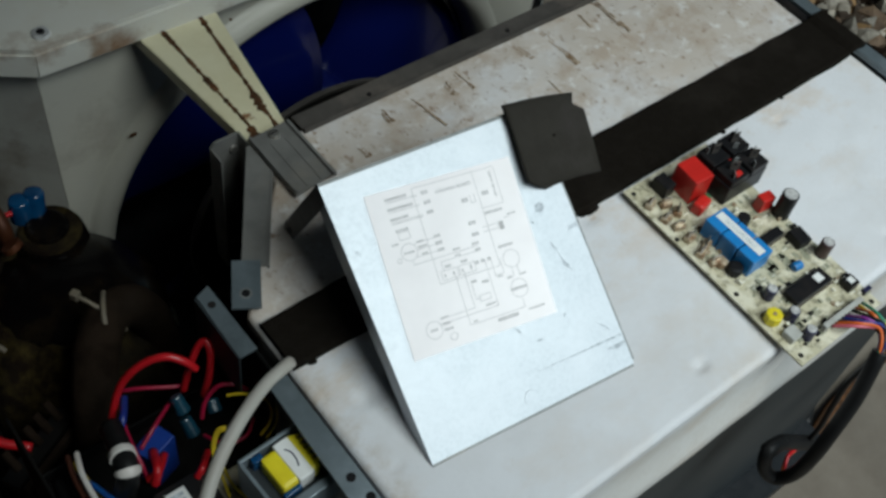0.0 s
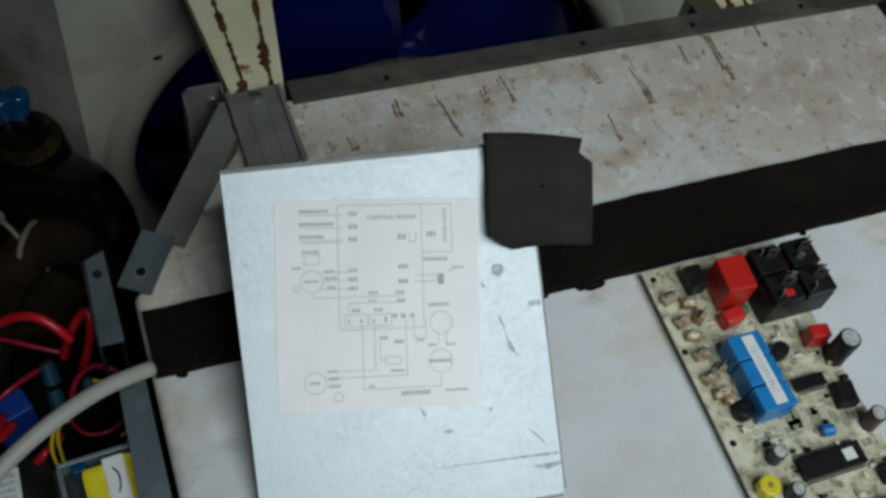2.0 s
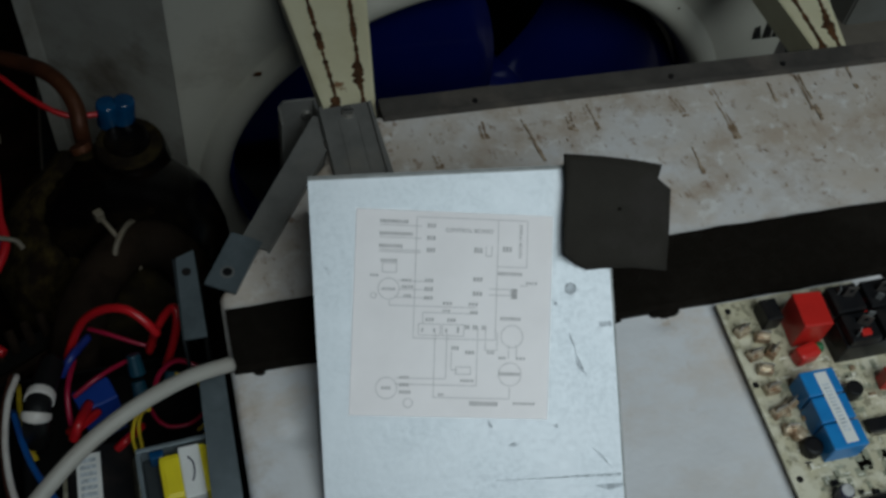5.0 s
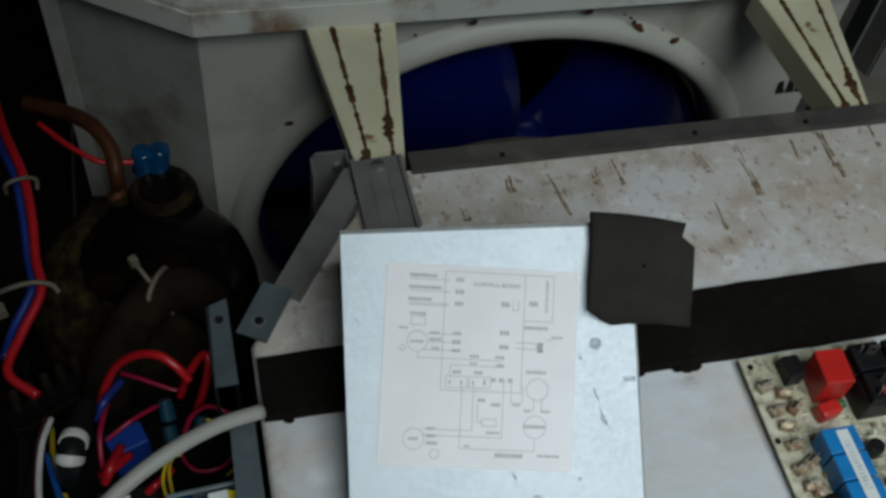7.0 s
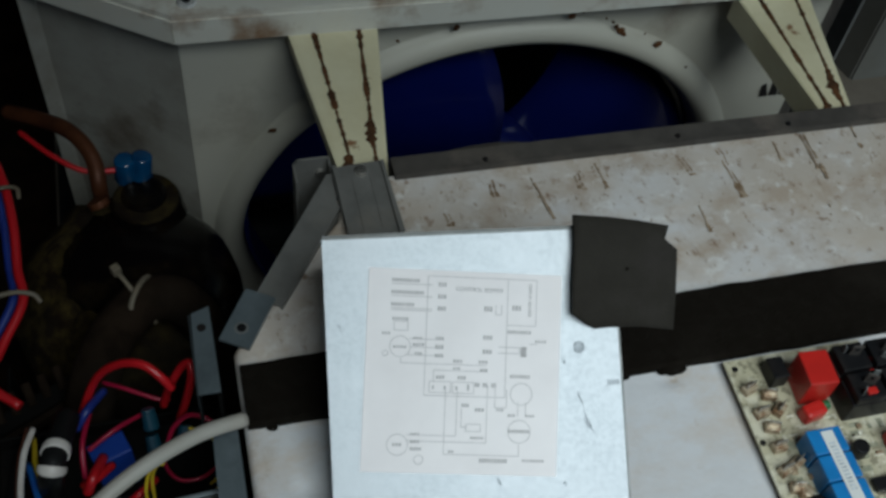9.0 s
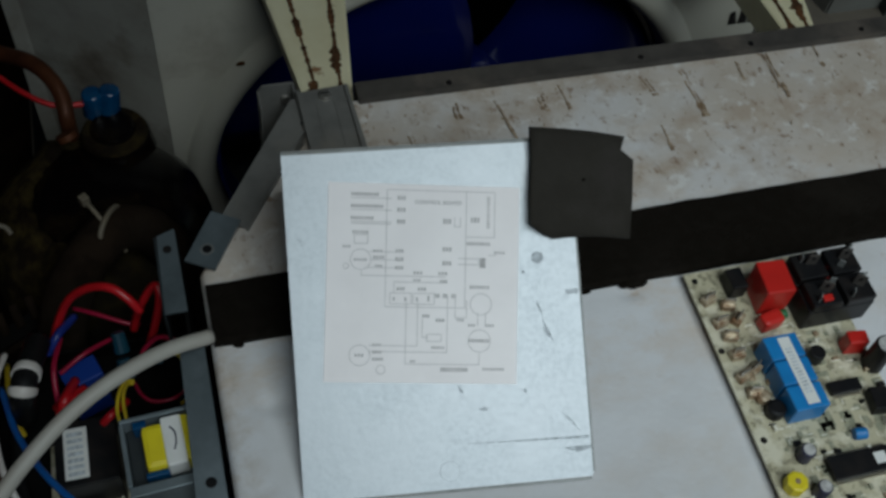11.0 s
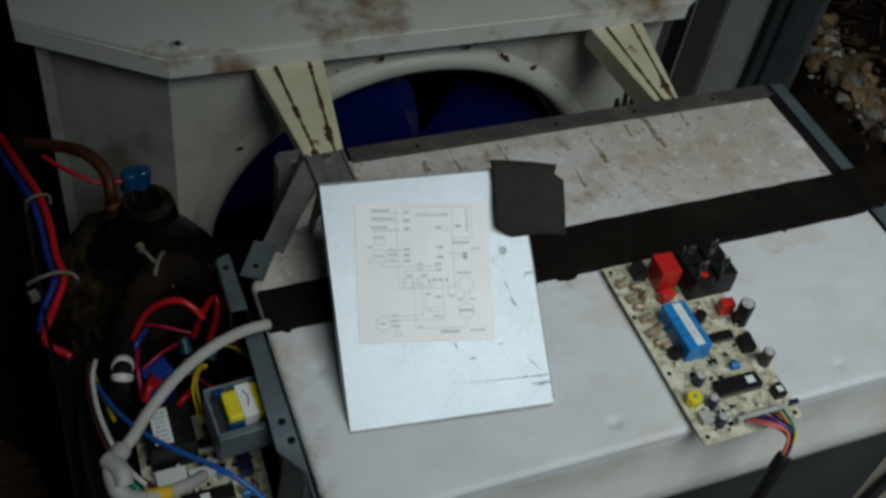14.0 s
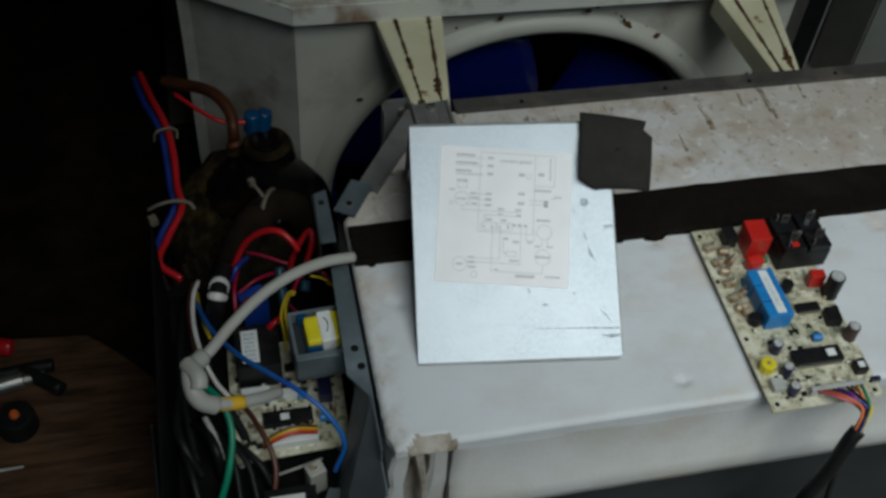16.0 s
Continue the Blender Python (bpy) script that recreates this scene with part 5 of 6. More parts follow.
def box_board():
    """Second board, lying on the tray of the control box."""
    root = thing("power_board", "tan circuit board crowded with parts inside the control box", "circuit board")
    z = 0.300
    part("board", prism([(-0.206, -0.2770), (-0.1135, -0.2730), (-0.1105, -0.165), (-0.203, -0.165)], z - 0.0016, z, 0.0003), M_PCB, root)
    for x, y in ((-0.20, -0.271), (-0.121, -0.268), (-0.20, -0.17), (-0.123, -0.17)):
        part("spacer", cyl((x, y, 0.2878), (x, y, z - 0.0015), 0.003, seg=12), M_WHITE, root)
    def blk(name, x0, x1, y0, y1, h, m, r=0.0008, label=""):
        return part(name, box(x0, x1, y0, y1, z, z + h, r), m, root, label)
    rl = blk("black_relay", -0.196, -0.160, -0.208, -0.166, 0.030, M_RBLACK, 0.001, "large black relay with a barcode label")
    st = part("barcode_label", box(-0.1905, -0.1770, -0.2035, -0.1710, z + 0.0299, z + 0.0303), M_WHITE, rl, "white barcode label")
    for k in range(7):
        y = -0.2015 + 0.0042 * k
        part("printed_bar", box(-0.1885, -0.1795, y, y + 0.0024, z + 0.0303, z + 0.0305), M_SCRATCH, st)
    ic = blk("microcontroller", -0.180, -0.140, -0.249, -0.236, 0.0055, M_RBLACK, 0.0006, "black microcontroller chip")
    part("sticker", box(-0.166, -0.159, -0.2455, -0.2395, z + 0.0054, z + 0.0057), M_WHITE, ic)
    blk("ribbon_socket", -0.181, -0.138, -0.2685, -0.262, 0.008, M_WHITE)
    blk("chip", -0.158, -0.142, -0.197, -0.190, 0.004, M_RBLACK)
    blk("chip", -0.149, -0.141, -0.211, -0.205, 0.005, M_RBLACK)
    blk("blue_block", -0.133, -0.122, -0.232, -0.205, 0.010, M_NAVY)
    blk("white_socket", -0.195, -0.172, -0.226, -0.212, 0.008, M_WHITE)
    blk("white_socket", -0.170, -0.150, -0.224, -0.216, 0.006, M_WHITE)
    rng = random.Random(3)
    for k in range(150):
        x, y = rng.uniform(-0.202, -0.120), rng.uniform(-0.268, -0.18)
        w, l = rng.choice(((0.005, 0.0018), (0.0018, 0.005), (0.003, 0.003)))
        blk("small_component", x, x + w, y, y + l, rng.uniform(0.0015, 0.005), rng.choice((M_RBLACK, M_RBLACK, M_SILK, M_PCBT, M_AMBER)), 0.0003)
    bm = None
    for k in range(60):
        x, y = rng.uniform(-0.204, -0.124), rng.uniform(-0.272, -0.18)
        bm = box(x, x + rng.uniform(0.002, 0.007), y, y + rng.uniform(0.0008, 0.004), z + 0.0001, z + 0.0003, 0, 0, bm)
    tagged(part("silk_print", bm, M_SILK, root), kind="stuff")
    for x, y in ((-0.146, -0.223), (-0.131, -0.247)):
        part("disc_capacitor", cyl((x - 0.004, y, z + 0.003), (x + 0.004, y, z + 0.0035), 0.0036, seg=14, r=0.001), M_RBLUE, root)
    return root


box_board()


def transformer():
    root = thing("transformer", "small transformer with a yellow winding in a grey steel bracket", "transformer")
    m = Matrix.Translation((-0.131, -0.222, 0.372)) @ Matrix.Rotation(radians(3), 4, "Z")
    def bx(name, x0, x1, y0, y1, z0, z1, material, r=0.0006, parent=root, label=""):
        return part(name, lay(box(x0, x1, y0, y1, z0, z1, r), m), material, parent, label)
    bx("bracket_front", -0.020, 0.0255, -0.0215, -0.0155, -0.013, 0.010, M_ZINC_DULL)
    bx("bracket_back", -0.020, 0.0255, 0.0215, 0.024, -0.024, 0.012, M_ZINC_DULL)
    bx("bracket_side", -0.0205, -0.0180, -0.0155, 0.0215, -0.024, 0.011, M_ZINC_DULL)
    bx("bracket_foot", -0.0180, 0.029, -0.0155, 0.0215, -0.026, -0.018, M_ZINC_DULL)
    bx("core", -0.0178, 0.0205, -0.0150, 0.0210, -0.018, 0.002, M_FRONTDARK, 0.001)
    w = bx("winding", -0.0095, 0.0185, -0.0090, 0.0165, -0.010, 0.0135, M_YELLOW, 0.003, root, "bright yellow taped winding")
    bx("paper_band", 0.0015, 0.0125, -0.0105, 0.0185, 0.0, 0.0146, M_WHITE, 0.001, w, "white paper band")
    bx("blue_bobbin", -0.0135, -0.006, 0.0160, 0.0205, 0.002, 0.0125, M_PLUG, 0.0008, w, "blue bobbin cheek")
    bx("blue_bobbin", -0.0105, 0.002, -0.0125, -0.0092, 0.002, 0.0095, M_PLUG, 0.0008, w, "blue bobbin cheek")
    for k in range(6):
        y = -0.007 + 0.0042 * k
        part("tape_point", lay(prism([(0.0125, y), (0.0125, y + 0.0040), (0.0190, y + 0.0030 - 0.001 * (k % 2)), (0.0200, y + 0.0014)], 0.0125, 0.0140, 0.0002), m), M_YELLOW, w)
    pts = [Vector((0.006, 0.012, 0.0148)), Vector((0.0082, 0.008, 0.0148)), Vector((0.008, 0.002, 0.0148)), Vector((0.0065, -0.002, 0.0148))]
    part("pen_mark", tube([m @ p for p in pts], 0.0005, 6, 5), M_NAVY, w)
    part("wall_screw", cyl((-0.108, -0.230, 0.352), (-0.1018, -0.230, 0.352), 0.002, seg=10), M_TIN, root)
    return root


transformer()

# ---- wires of the control box ----
gc = thing("sheathed_cable", "thick grey-white sheathed cable with a knotted end and yellow ring", "cable")
part("sheath", tube([(-0.0961, -0.1714, 0.4090), (-0.1198, -0.1806, 0.4180), (-0.1456, -0.1952, 0.4250), (-0.1711, -0.2119, 0.4250), (-0.1942, -0.2328, 0.4220), (-0.2106, -0.2517, 0.4200), (-0.2205, -0.2589, 0.4180)], 0.0042, 14), W_GREY, gc)
part("knot", tube([(-0.2164, -0.2563, 0.4200), (-0.2245, -0.2696, 0.4240), (-0.2241, -0.2837, 0.4200), (-0.2196, -0.2884, 0.4120), (-0.2108, -0.2881, 0.4040)], 0.0066, 12), W_GREY, gc, "pale wrapped knot")
part("knot_fold", tube([(-0.2269, -0.2646, 0.4260), (-0.2199, -0.2786, 0.4280), (-0.2200, -0.2857, 0.4240)], 0.0062, 12), W_GREY, gc)
part("cable_end", tube([(-0.2144, -0.2865, 0.4040), (-0.1984, -0.2827, 0.3960), (-0.1798, -0.2745, 0.3850), (-0.1662, -0.2629, 0.3720)], 0.0046, 12), W_GREY, gc)
part("yellow_ring", tube([(-0.2085, -0.2847, 0.4000), (-0.1918, -0.2811, 0.3930)], 0.0052, 14), M_ORANGE, gc, "yellow ring")

wire("thick_red_wire", [(-0.1930, -0.1040, 0.3250), (-0.1840, -0.0990, 0.3450), (-0.1750, -0.0980, 0.3600), (-0.1620, -0.1020, 0.3730), (-0.1500, -0.1080, 0.3780), (-0.1410, -0.1150, 0.3740), (-0.1350, -0.1200, 0.3650)], 0.0027, W_RED, "thick glossy red wire looping over the box")
wire("thick_red_wire", [(-0.1430, -0.1130, 0.3350), (-0.1370, -0.1120, 0.3550), (-0.1280, -0.1100, 0.3720), (-0.1230, -0.1120, 0.3780), (-0.1230, -0.1180, 0.3720), (-0.1280, -0.1230, 0.3550), (-0.1340, -0.1240, 0.3350)], 0.0026, W_RED, "thick red wire in a narrow loop by the inner wall")
wire("thin_red_wire", [(-0.1780, -0.0900, 0.3350), (-0.1660, -0.0990, 0.3400), (-0.1470, -0.1090, 0.3380), (-0.1390, -0.1090, 0.3340)], 0.0014, W_CRIMSON, "thin red wire stretched across the box")
wire("thin_red_wire", [(-0.1430, -0.1360, 0.3300), (-0.1370, -0.1320, 0.3420), (-0.1270, -0.1320, 0.3520), (-0.1170, -0.1370, 0.3520), (-0.1100, -0.1420, 0.3450)], 0.0016, W_CRIMSON, "thin red wire curling under the sheathed cable")
wire("thin_red_wire", [(-0.1470, -0.1450, 0.3250), (-0.1430, -0.1570, 0.3300), (-0.1360, -0.1630, 0.3300), (-0.1240, -0.1630, 0.3300), (-0.1130, -0.1530, 0.3250)], 0.0012, W_CRIMSON, "thin red wire curl by the transformer")
wire("thin_red_wire", [(-0.1550, -0.1160, 0.3350), (-0.1720, -0.1300, 0.3450), (-0.1880, -0.1380, 0.3400)], 0.0015, W_CRIMSON, "thin red wire crossing over the blue block")
wire("thin_red_wire", [(-0.1870, -0.1100, 0.3350), (-0.1910, -0.1310, 0.3400), (-0.1920, -0.1440, 0.3350), (-0.1920, -0.1530, 0.3250)], 0.0017, W_CRIMSON, "thin red wire beside the blue block")
wire("red_crimp_lead", [(-0.1810, -0.1390, 0.3300), (-0.1860, -0.1560, 0.3400), (-0.1910, -0.1600, 0.3300)], 0.0032, W_RED, "red sleeved lead under the blue block")
wire("red_crimp_lead", [(-0.1760, -0.1450, 0.3300), (-0.1860, -0.1570, 0.3380), (-0.1930, -0.1550, 0.3300)], 0.0026, W_RED, "red sleeved lead under the blue block")
wire("thin_red_wire", [(-0.1520, -0.1590, 0.3300), (-0.1610, -0.1690, 0.3350), (-0.1670, -0.1710, 0.3300)], 0.0026, W_RED, "red wire sagging under the cable")
wire("blue_wire", [(-0.2240, -0.1353, 0.3300), (-0.2123, -0.1770, 0.3450), (-0.1932, -0.2152, 0.3600), (-0.1707, -0.2454, 0.3720), (-0.1486, -0.2686, 0.3750), (-0.1317, -0.2847, 0.3650), (-0.1220, -0.2983, 0.3450), (-0.1306, -0.3066, 0.3200)], 0.0020, W_BLUE, "bright blue wire arching over the board")
wire("short_blue_wire", [(-0.1780, -0.0960, 0.3350), (-0.1870, -0.1140, 0.3450), (-0.1950, -0.1200, 0.3350)], 0.0026, W_DBLUE, "dark blue wire beside the red loop")
for p in ([(-0.1430, -0.1700, 0.3720), (-0.1480, -0.1680, 0.3700), (-0.1530, -0.1700, 0.3600), (-0.1560, -0.1760, 0.3500), (-0.1550, -0.1840, 0.3350), (-0.1550, -0.1900, 0.3200)], [(-0.1440, -0.1700, 0.3700), (-0.1480, -0.1680, 0.3650), (-0.1520, -0.1700, 0.3520), (-0.1520, -0.1800, 0.3400), (-0.1510, -0.1900, 0.3300), (-0.1460, -0.1960, 0.3180)]):
    wire("thin_yellow_wire", p, 0.0011, W_YELLOW, "thin yellow transformer wire")
wire("thin_yellow_wire", [(-0.1280, -0.1450, 0.3600), (-0.1190, -0.1510, 0.3620), (-0.1100, -0.1610, 0.3620), (-0.1090, -0.1690, 0.3580), (-0.1130, -0.1730, 0.3500), (-0.1200, -0.1730, 0.3400)], 0.0010, W_YELLOW, "thin yellow wire curl behind the transformer")
wire("thin_yellow_wire", [(x + 0.003, y - 0.002, z - 0.004) for x, y, z in [(-0.1280, -0.1450, 0.3600), (-0.1190, -0.1510, 0.3620), (-0.1100, -0.1610, 0.3620), (-0.1090, -0.1690, 0.3580), (-0.1130, -0.1730, 0.3500), (-0.1200, -0.1730, 0.3400)][1:]], 0.0009, W_YELLOW, "thin yellow wire curl behind the transformer")
wire("thin_yellow_wire", [(-0.2245, -0.1075, 0.3100), (-0.2218, -0.1367, 0.3200), (-0.2190, -0.1517, 0.3200), (-0.2158, -0.1593, 0.3100)], 0.0018, W_YELLOW, "yellow wire at the box's outer side")
wire("white_wire", [(-0.2211, -0.1120, 0.3300), (-0.2258, -0.1330, 0.3350), (-0.2265, -0.1652, 0.3400), (-0.2219, -0.1960, 0.3400), (-0.2134, -0.2171, 0.3300), (-0.2034, -0.2280, 0.3200)], 0.0020, W_WHITE, "white wire along the box's outer side")
wire("brown_wire", [(-0.2258, -0.1061, 0.3200), (-0.2298, -0.1304, 0.3250), (-0.2295, -0.1629, 0.3300), (-0.2256, -0.1911, 0.3300), (-0.2172, -0.2098, 0.3200), (-0.1945, -0.2363, 0.3200), (-0.1808, -0.2690, 0.3250), (-0.1745, -0.2920, 0.3150), (-0.1800, -0.3150, 0.2950)], 0.0022, W_BROWN, "brown wire along the box's outer side")
wire("green_wire", [(-0.2208, -0.2340, 0.3500), (-0.2113, -0.2458, 0.3500), (-0.2049, -0.2603, 0.3400), (-0.2050, -0.2760, 0.3300), (-0.2105, -0.2930, 0.3150), (-0.2200, -0.3080, 0.2950)], 0.0028, W_GREEN, "green wire under the cable knot")
wire("grey_wire", [(-0.2241, -0.2481, 0.3300), (-0.2178, -0.2605, 0.3200), (-0.2134, -0.2773, 0.3100)], 0.0022, W_GREY, "grey wire under the cable knot")
for k, (m, dx) in enumerate(((W_RED, 0), (W_ORANGE, -4), (W_YELLOW, -8), (W_BROWN, 4))):
    a = [(-0.1391, -0.2615, 0.3090), (-0.1560, -0.2634, 0.3160), (-0.1712, -0.2658, 0.3140), (-0.1817, -0.2676, 0.3060)]
    wire("ribbon_lead", [(x + 0.0004 * k, y + 0.0016 * (k - 1.5), z + 0.0006 * k) for x, y, z in a], 0.0011, m, "short coloured lead from the board's socket")
for k, p in enumerate(([(-0.2363, -0.1021, 0.2900), (-0.2414, -0.1561, 0.3000), (-0.2412, -0.2108, 0.3000), (-0.2344, -0.2669, 0.2900)], [(-0.2236, -0.1286, 0.2900), (-0.2179, -0.2004, 0.3100), (-0.1965, -0.2502, 0.3000), (-0.1936, -0.2822, 0.2900)],
                       [(-0.2414, -0.1772, 0.2900), (-0.2469, -0.2365, 0.3100), (-0.2416, -0.2622, 0.3100), (-0.2307, -0.2773, 0.2900)],
                       [(-0.2368, -0.2263, 0.2900), (-0.2238, -0.2569, 0.3200), (-0.2167, -0.2776, 0.3200), (-0.2164, -0.2811, 0.2900)])):
    wire("black_cable", p, 0.0038, W_BLACK, "black cable in the dark side of the box")
wire("grey_fibre", [(-0.1810, -0.2925, 0.3000), (-0.1595, -0.2935, 0.3100), (-0.1378, -0.2825, 0.3000)], 0.0010, W_GREY, "frayed grey strand at the box's front")
fb = thing("terminal_block", "black terminal block with a white paper label in the box", "terminal block")
part("block", box(-0.186, -0.146, -0.336, -0.306, 0.2878, 0.306, 0.001), M_RBLACK, fb)
part("paper_label", box(-0.181, -0.155, -0.3350, -0.3130, 0.3059, 0.3063), M_WHITE, fb, "white paper label")
pc = thing("pale_connector", "yellowed plastic connector on the blue wire's end", "connector")
part("housing", box(-0.152, -0.138, -0.306, -0.294, 0.2878, 0.318, 0.0015, 20), W_GREY, pc)
part("pin", cyl((-0.145, -0.299, 0.3175), (-0.147, -0.304, 0.329), 0.0018, seg=10), M_AMBER, pc, "brassy pin")
for k, pts in enumerate(([(-0.236, -0.235, 0.300), (-0.214, -0.262, 0.318), (-0.196, -0.285, 0.318), (-0.190, -0.315, 0.300)], [(-0.228, -0.225, 0.296), (-0.205, -0.262, 0.312), (-0.187, -0.285, 0.312), (-0.178, -0.300, 0.298)], [(-0.222, -0.245, 0.298), (-0.206, -0.282, 0.316), (-0.203, -0.312, 0.300)], [(-0.246, -0.255, 0.300), (-0.238, -0.285, 0.314), (-0.232, -0.320, 0.298)])):
    wire("black_lead", pts, 0.0026 + 0.0004 * (k % 2), W_BLACK, "glossy black lead in the front of the box")
# black sleeve with two white bands
bs = thing("banded_sleeve", "black wire sleeve with two white bands in the box", "sleeve")
SLEEVE = [(-0.1975, -0.1190, 0.3500), (-0.2026, -0.1467, 0.3620), (-0.2057, -0.1594, 0.3600), (-0.2109, -0.1560, 0.3300)]
part("sleeve", tube(SLEEVE, 0.0074, 14), W_BLACK, bs)
for a, b in ((7, 10), (13, 16)):
    part("white_band", tube(smooth_line(SLEEVE, 8)[a:b], 0.0084, 14, 2), W_WHITE, bs, "white band")
# blue block and blue crimp sleeves
solo("blue_block", box(-0.189, -0.166, -0.142, -0.126, 0.2878, 0.331, 0.0012, 20), M_CAPBLUE, "blue capacitor block among the wires", "capacitor")
for p in ([(-0.1520, -0.1190, 0.3450), (-0.1510, -0.1280, 0.3350)], [(-0.1520, -0.1290, 0.3300), (-0.1510, -0.1390, 0.3200)], [(-0.1310, -0.1290, 0.3350), (-0.1330, -0.1370, 0.3300)]):
    solo("blue_crimp", cyl(p[0], p[1], 0.0042, 0.0050, 14, 0.0012), M_TEAL, "dark teal crimp sleeve on a red wire", "crimp sleeve", "blue crimps")

# ---- compressor corner ----
def compressor():
    root = thing("compressor", "black compressor with a mouldy brown felt jacket", "compressor")
    cx, cy, R = -0.158, 0.050, 0.078
    bm = bmesh.new()
    prof = [(R, GZ + 0.03), (R, 0.20), (R * 0.985, 0.225), (R * 0.92, 0.248), (R * 0.78, 0.265), (R * 0.5, 0.277), (R * 0.2, 0.281), (0.0005, 0.282)]
    secs = []
    for k in range(48):
        a = 2 * math.pi * k / 48
        secs.append([bm.verts.new((cx + r * math.cos(a), cy + r * math.sin(a), z)) for r, z in prof])
    for k in range(48):
        A, B = secs[k], secs[(k + 1) % 48]
        for i in range(len(prof) - 1):
            f = bm.faces.new((A[i], B[i], B[i + 1], A[i + 1]))
            f.smooth = True
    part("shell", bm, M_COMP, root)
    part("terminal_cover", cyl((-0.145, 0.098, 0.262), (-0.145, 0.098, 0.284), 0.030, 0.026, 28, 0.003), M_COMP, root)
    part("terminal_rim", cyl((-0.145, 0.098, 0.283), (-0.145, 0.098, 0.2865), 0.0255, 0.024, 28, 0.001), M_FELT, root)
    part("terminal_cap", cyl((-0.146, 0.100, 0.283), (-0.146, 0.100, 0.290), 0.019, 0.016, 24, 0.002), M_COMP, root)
    bm = bmesh.new()
    secs = []
    for k in range(40):
        a = radians(95 + 200 * k / 39)
        row = []
        for j in range(12):
            z = 0.02 + 0.25 * j / 11
            rr = (R + 0.012 + 0.006 * noise.noise((a * 4, z * 30, 0))) * (1 - 0.42 * max(0, (z - 0.215) / 0.055) ** 2)
            row.append(bm.verts.new((cx + rr * math.cos(a), cy + rr * math.sin(a), z + 0.006 * noise.noise((a * 5, 3, 1)))))
        secs.append(row)
    for A, B in zip(secs, secs[1:]):
        for j in range(11):
            f = bm.faces.new((A[j], B[j], B[j + 1], A[j + 1]))
            f.smooth = True
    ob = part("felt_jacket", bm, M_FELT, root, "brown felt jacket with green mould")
    so = ob.modifiers.new("thickness", "SOLIDIFY")
    so.thickness, so.offset = 0.008, 1
    return root


compressor()
wp = thing("wrapped_pipe", "brown grubby wrapped pipe elbow beside the compressor", "pipe")
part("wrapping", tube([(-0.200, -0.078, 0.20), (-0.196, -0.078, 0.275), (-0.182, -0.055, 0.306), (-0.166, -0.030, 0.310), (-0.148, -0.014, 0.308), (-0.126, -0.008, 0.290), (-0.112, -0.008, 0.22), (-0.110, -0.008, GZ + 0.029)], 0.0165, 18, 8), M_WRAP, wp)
part("tie", tube([(-0.1665, -0.001, 0.330), (-0.1620, -0.0085, 0.330), (-0.1560, -0.0175, 0.3255), (-0.1483, -0.0276, 0.3166), (-0.1450, -0.0310, 0.305)], 0.0017, 8), M_TIE, wp, "cream cable tie")
part("tie_band", tube([(-0.1600, -0.0335, 0.318), (-0.1575, -0.0270, 0.3275), (-0.1520, -0.0150, 0.3285), (-0.1470, -0.0040, 0.322), (-0.1450, 0.0005, 0.312)], 0.0020, 8), M_TIE, wp, "cream cable tie")
part("tie_head", box(-0.1690, -0.1630, -0.0050, 0.0010, 0.328, 0.3355, 0.001, 30), M_TIE, wp)
wire("copper_pipe", [(-0.2430, 0.1902, 0.3000), (-0.2203, 0.1701, 0.3100), (-0.1985, 0.1492, 0.3180), (-0.1859, 0.1331, 0.3180), (-0.1779, 0.1163, 0.3120), (-0.1770, 0.1023, 0.3000), (-0.1786, 0.1097, 0.2700)], 0.0062, M_COPPER, "dull brown copper pipe bending into the compressor", "pipe")
wire("pipe_collar", [(-0.1790, 0.0888, 0.3000), (-0.1774, 0.0864, 0.2960)], 0.0082, M_COPPER, "brazed collar at the pipe's foot", "collar")
wire("plug_wire", [(-0.2316, 0.1570, 0.3100), (-0.2088, 0.1309, 0.3080), (-0.1860, 0.1169, 0.3020), (-0.1619, 0.1179, 0.2980)], 0.0022, W_RED, "red wire to the blue plug")
pl = thing("terminal_plug", "clear blue plug boots on the compressor terminals", "plug")
for p in ([(-0.1575, 0.1197, 0.2850), (-0.1565, 0.1194, 0.3080)], [(-0.1476, 0.1183, 0.2850), (-0.1432, 0.1209, 0.3080)]):
    part("boot", cyl(p[0], p[1], 0.0095, 0.0080, 18, 0.002), M_PLUG, pl, "", True)
part("boot_bridge", cyl([(-0.1618, 0.1217, 0.2960)][0], [(-0.1389, 0.1185, 0.2960)][0], 0.0070, 0.0070, 16, 0.002), M_PLUG, pl, "", True)
wire("red_wire", [(-0.2659, 0.1954, 0.3100), (-0.2537, 0.1424, 0.3180), (-0.2411, 0.1000, 0.3180), (-0.2362, 0.0650, 0.3100), (-0.2357, 0.0337, 0.3000), (-0.2333, 0.0092, 0.2950), (-0.2482, -0.0205, 0.2880), (-0.2571, -0.0467, 0.2850), (-0.2387, -0.0653, 0.2800)], 0.0034, W_RED, "red wire of a tied pair beside the compressor")
wire("dark_blue_wire", [(-0.2730, 0.2003, 0.3000), (-0.2623, 0.1485, 0.3100), (-0.2484, 0.1058, 0.3100), (-0.2443, 0.0744, 0.3020), (-0.2427, 0.0426, 0.2920), (-0.2412, 0.0179, 0.2870), (-0.2550, -0.0089, 0.2800), (-0.2604, -0.0319, 0.2800)], 0.0034, W_DBLUE, "dark blue wire of a tied pair beside the compressor")
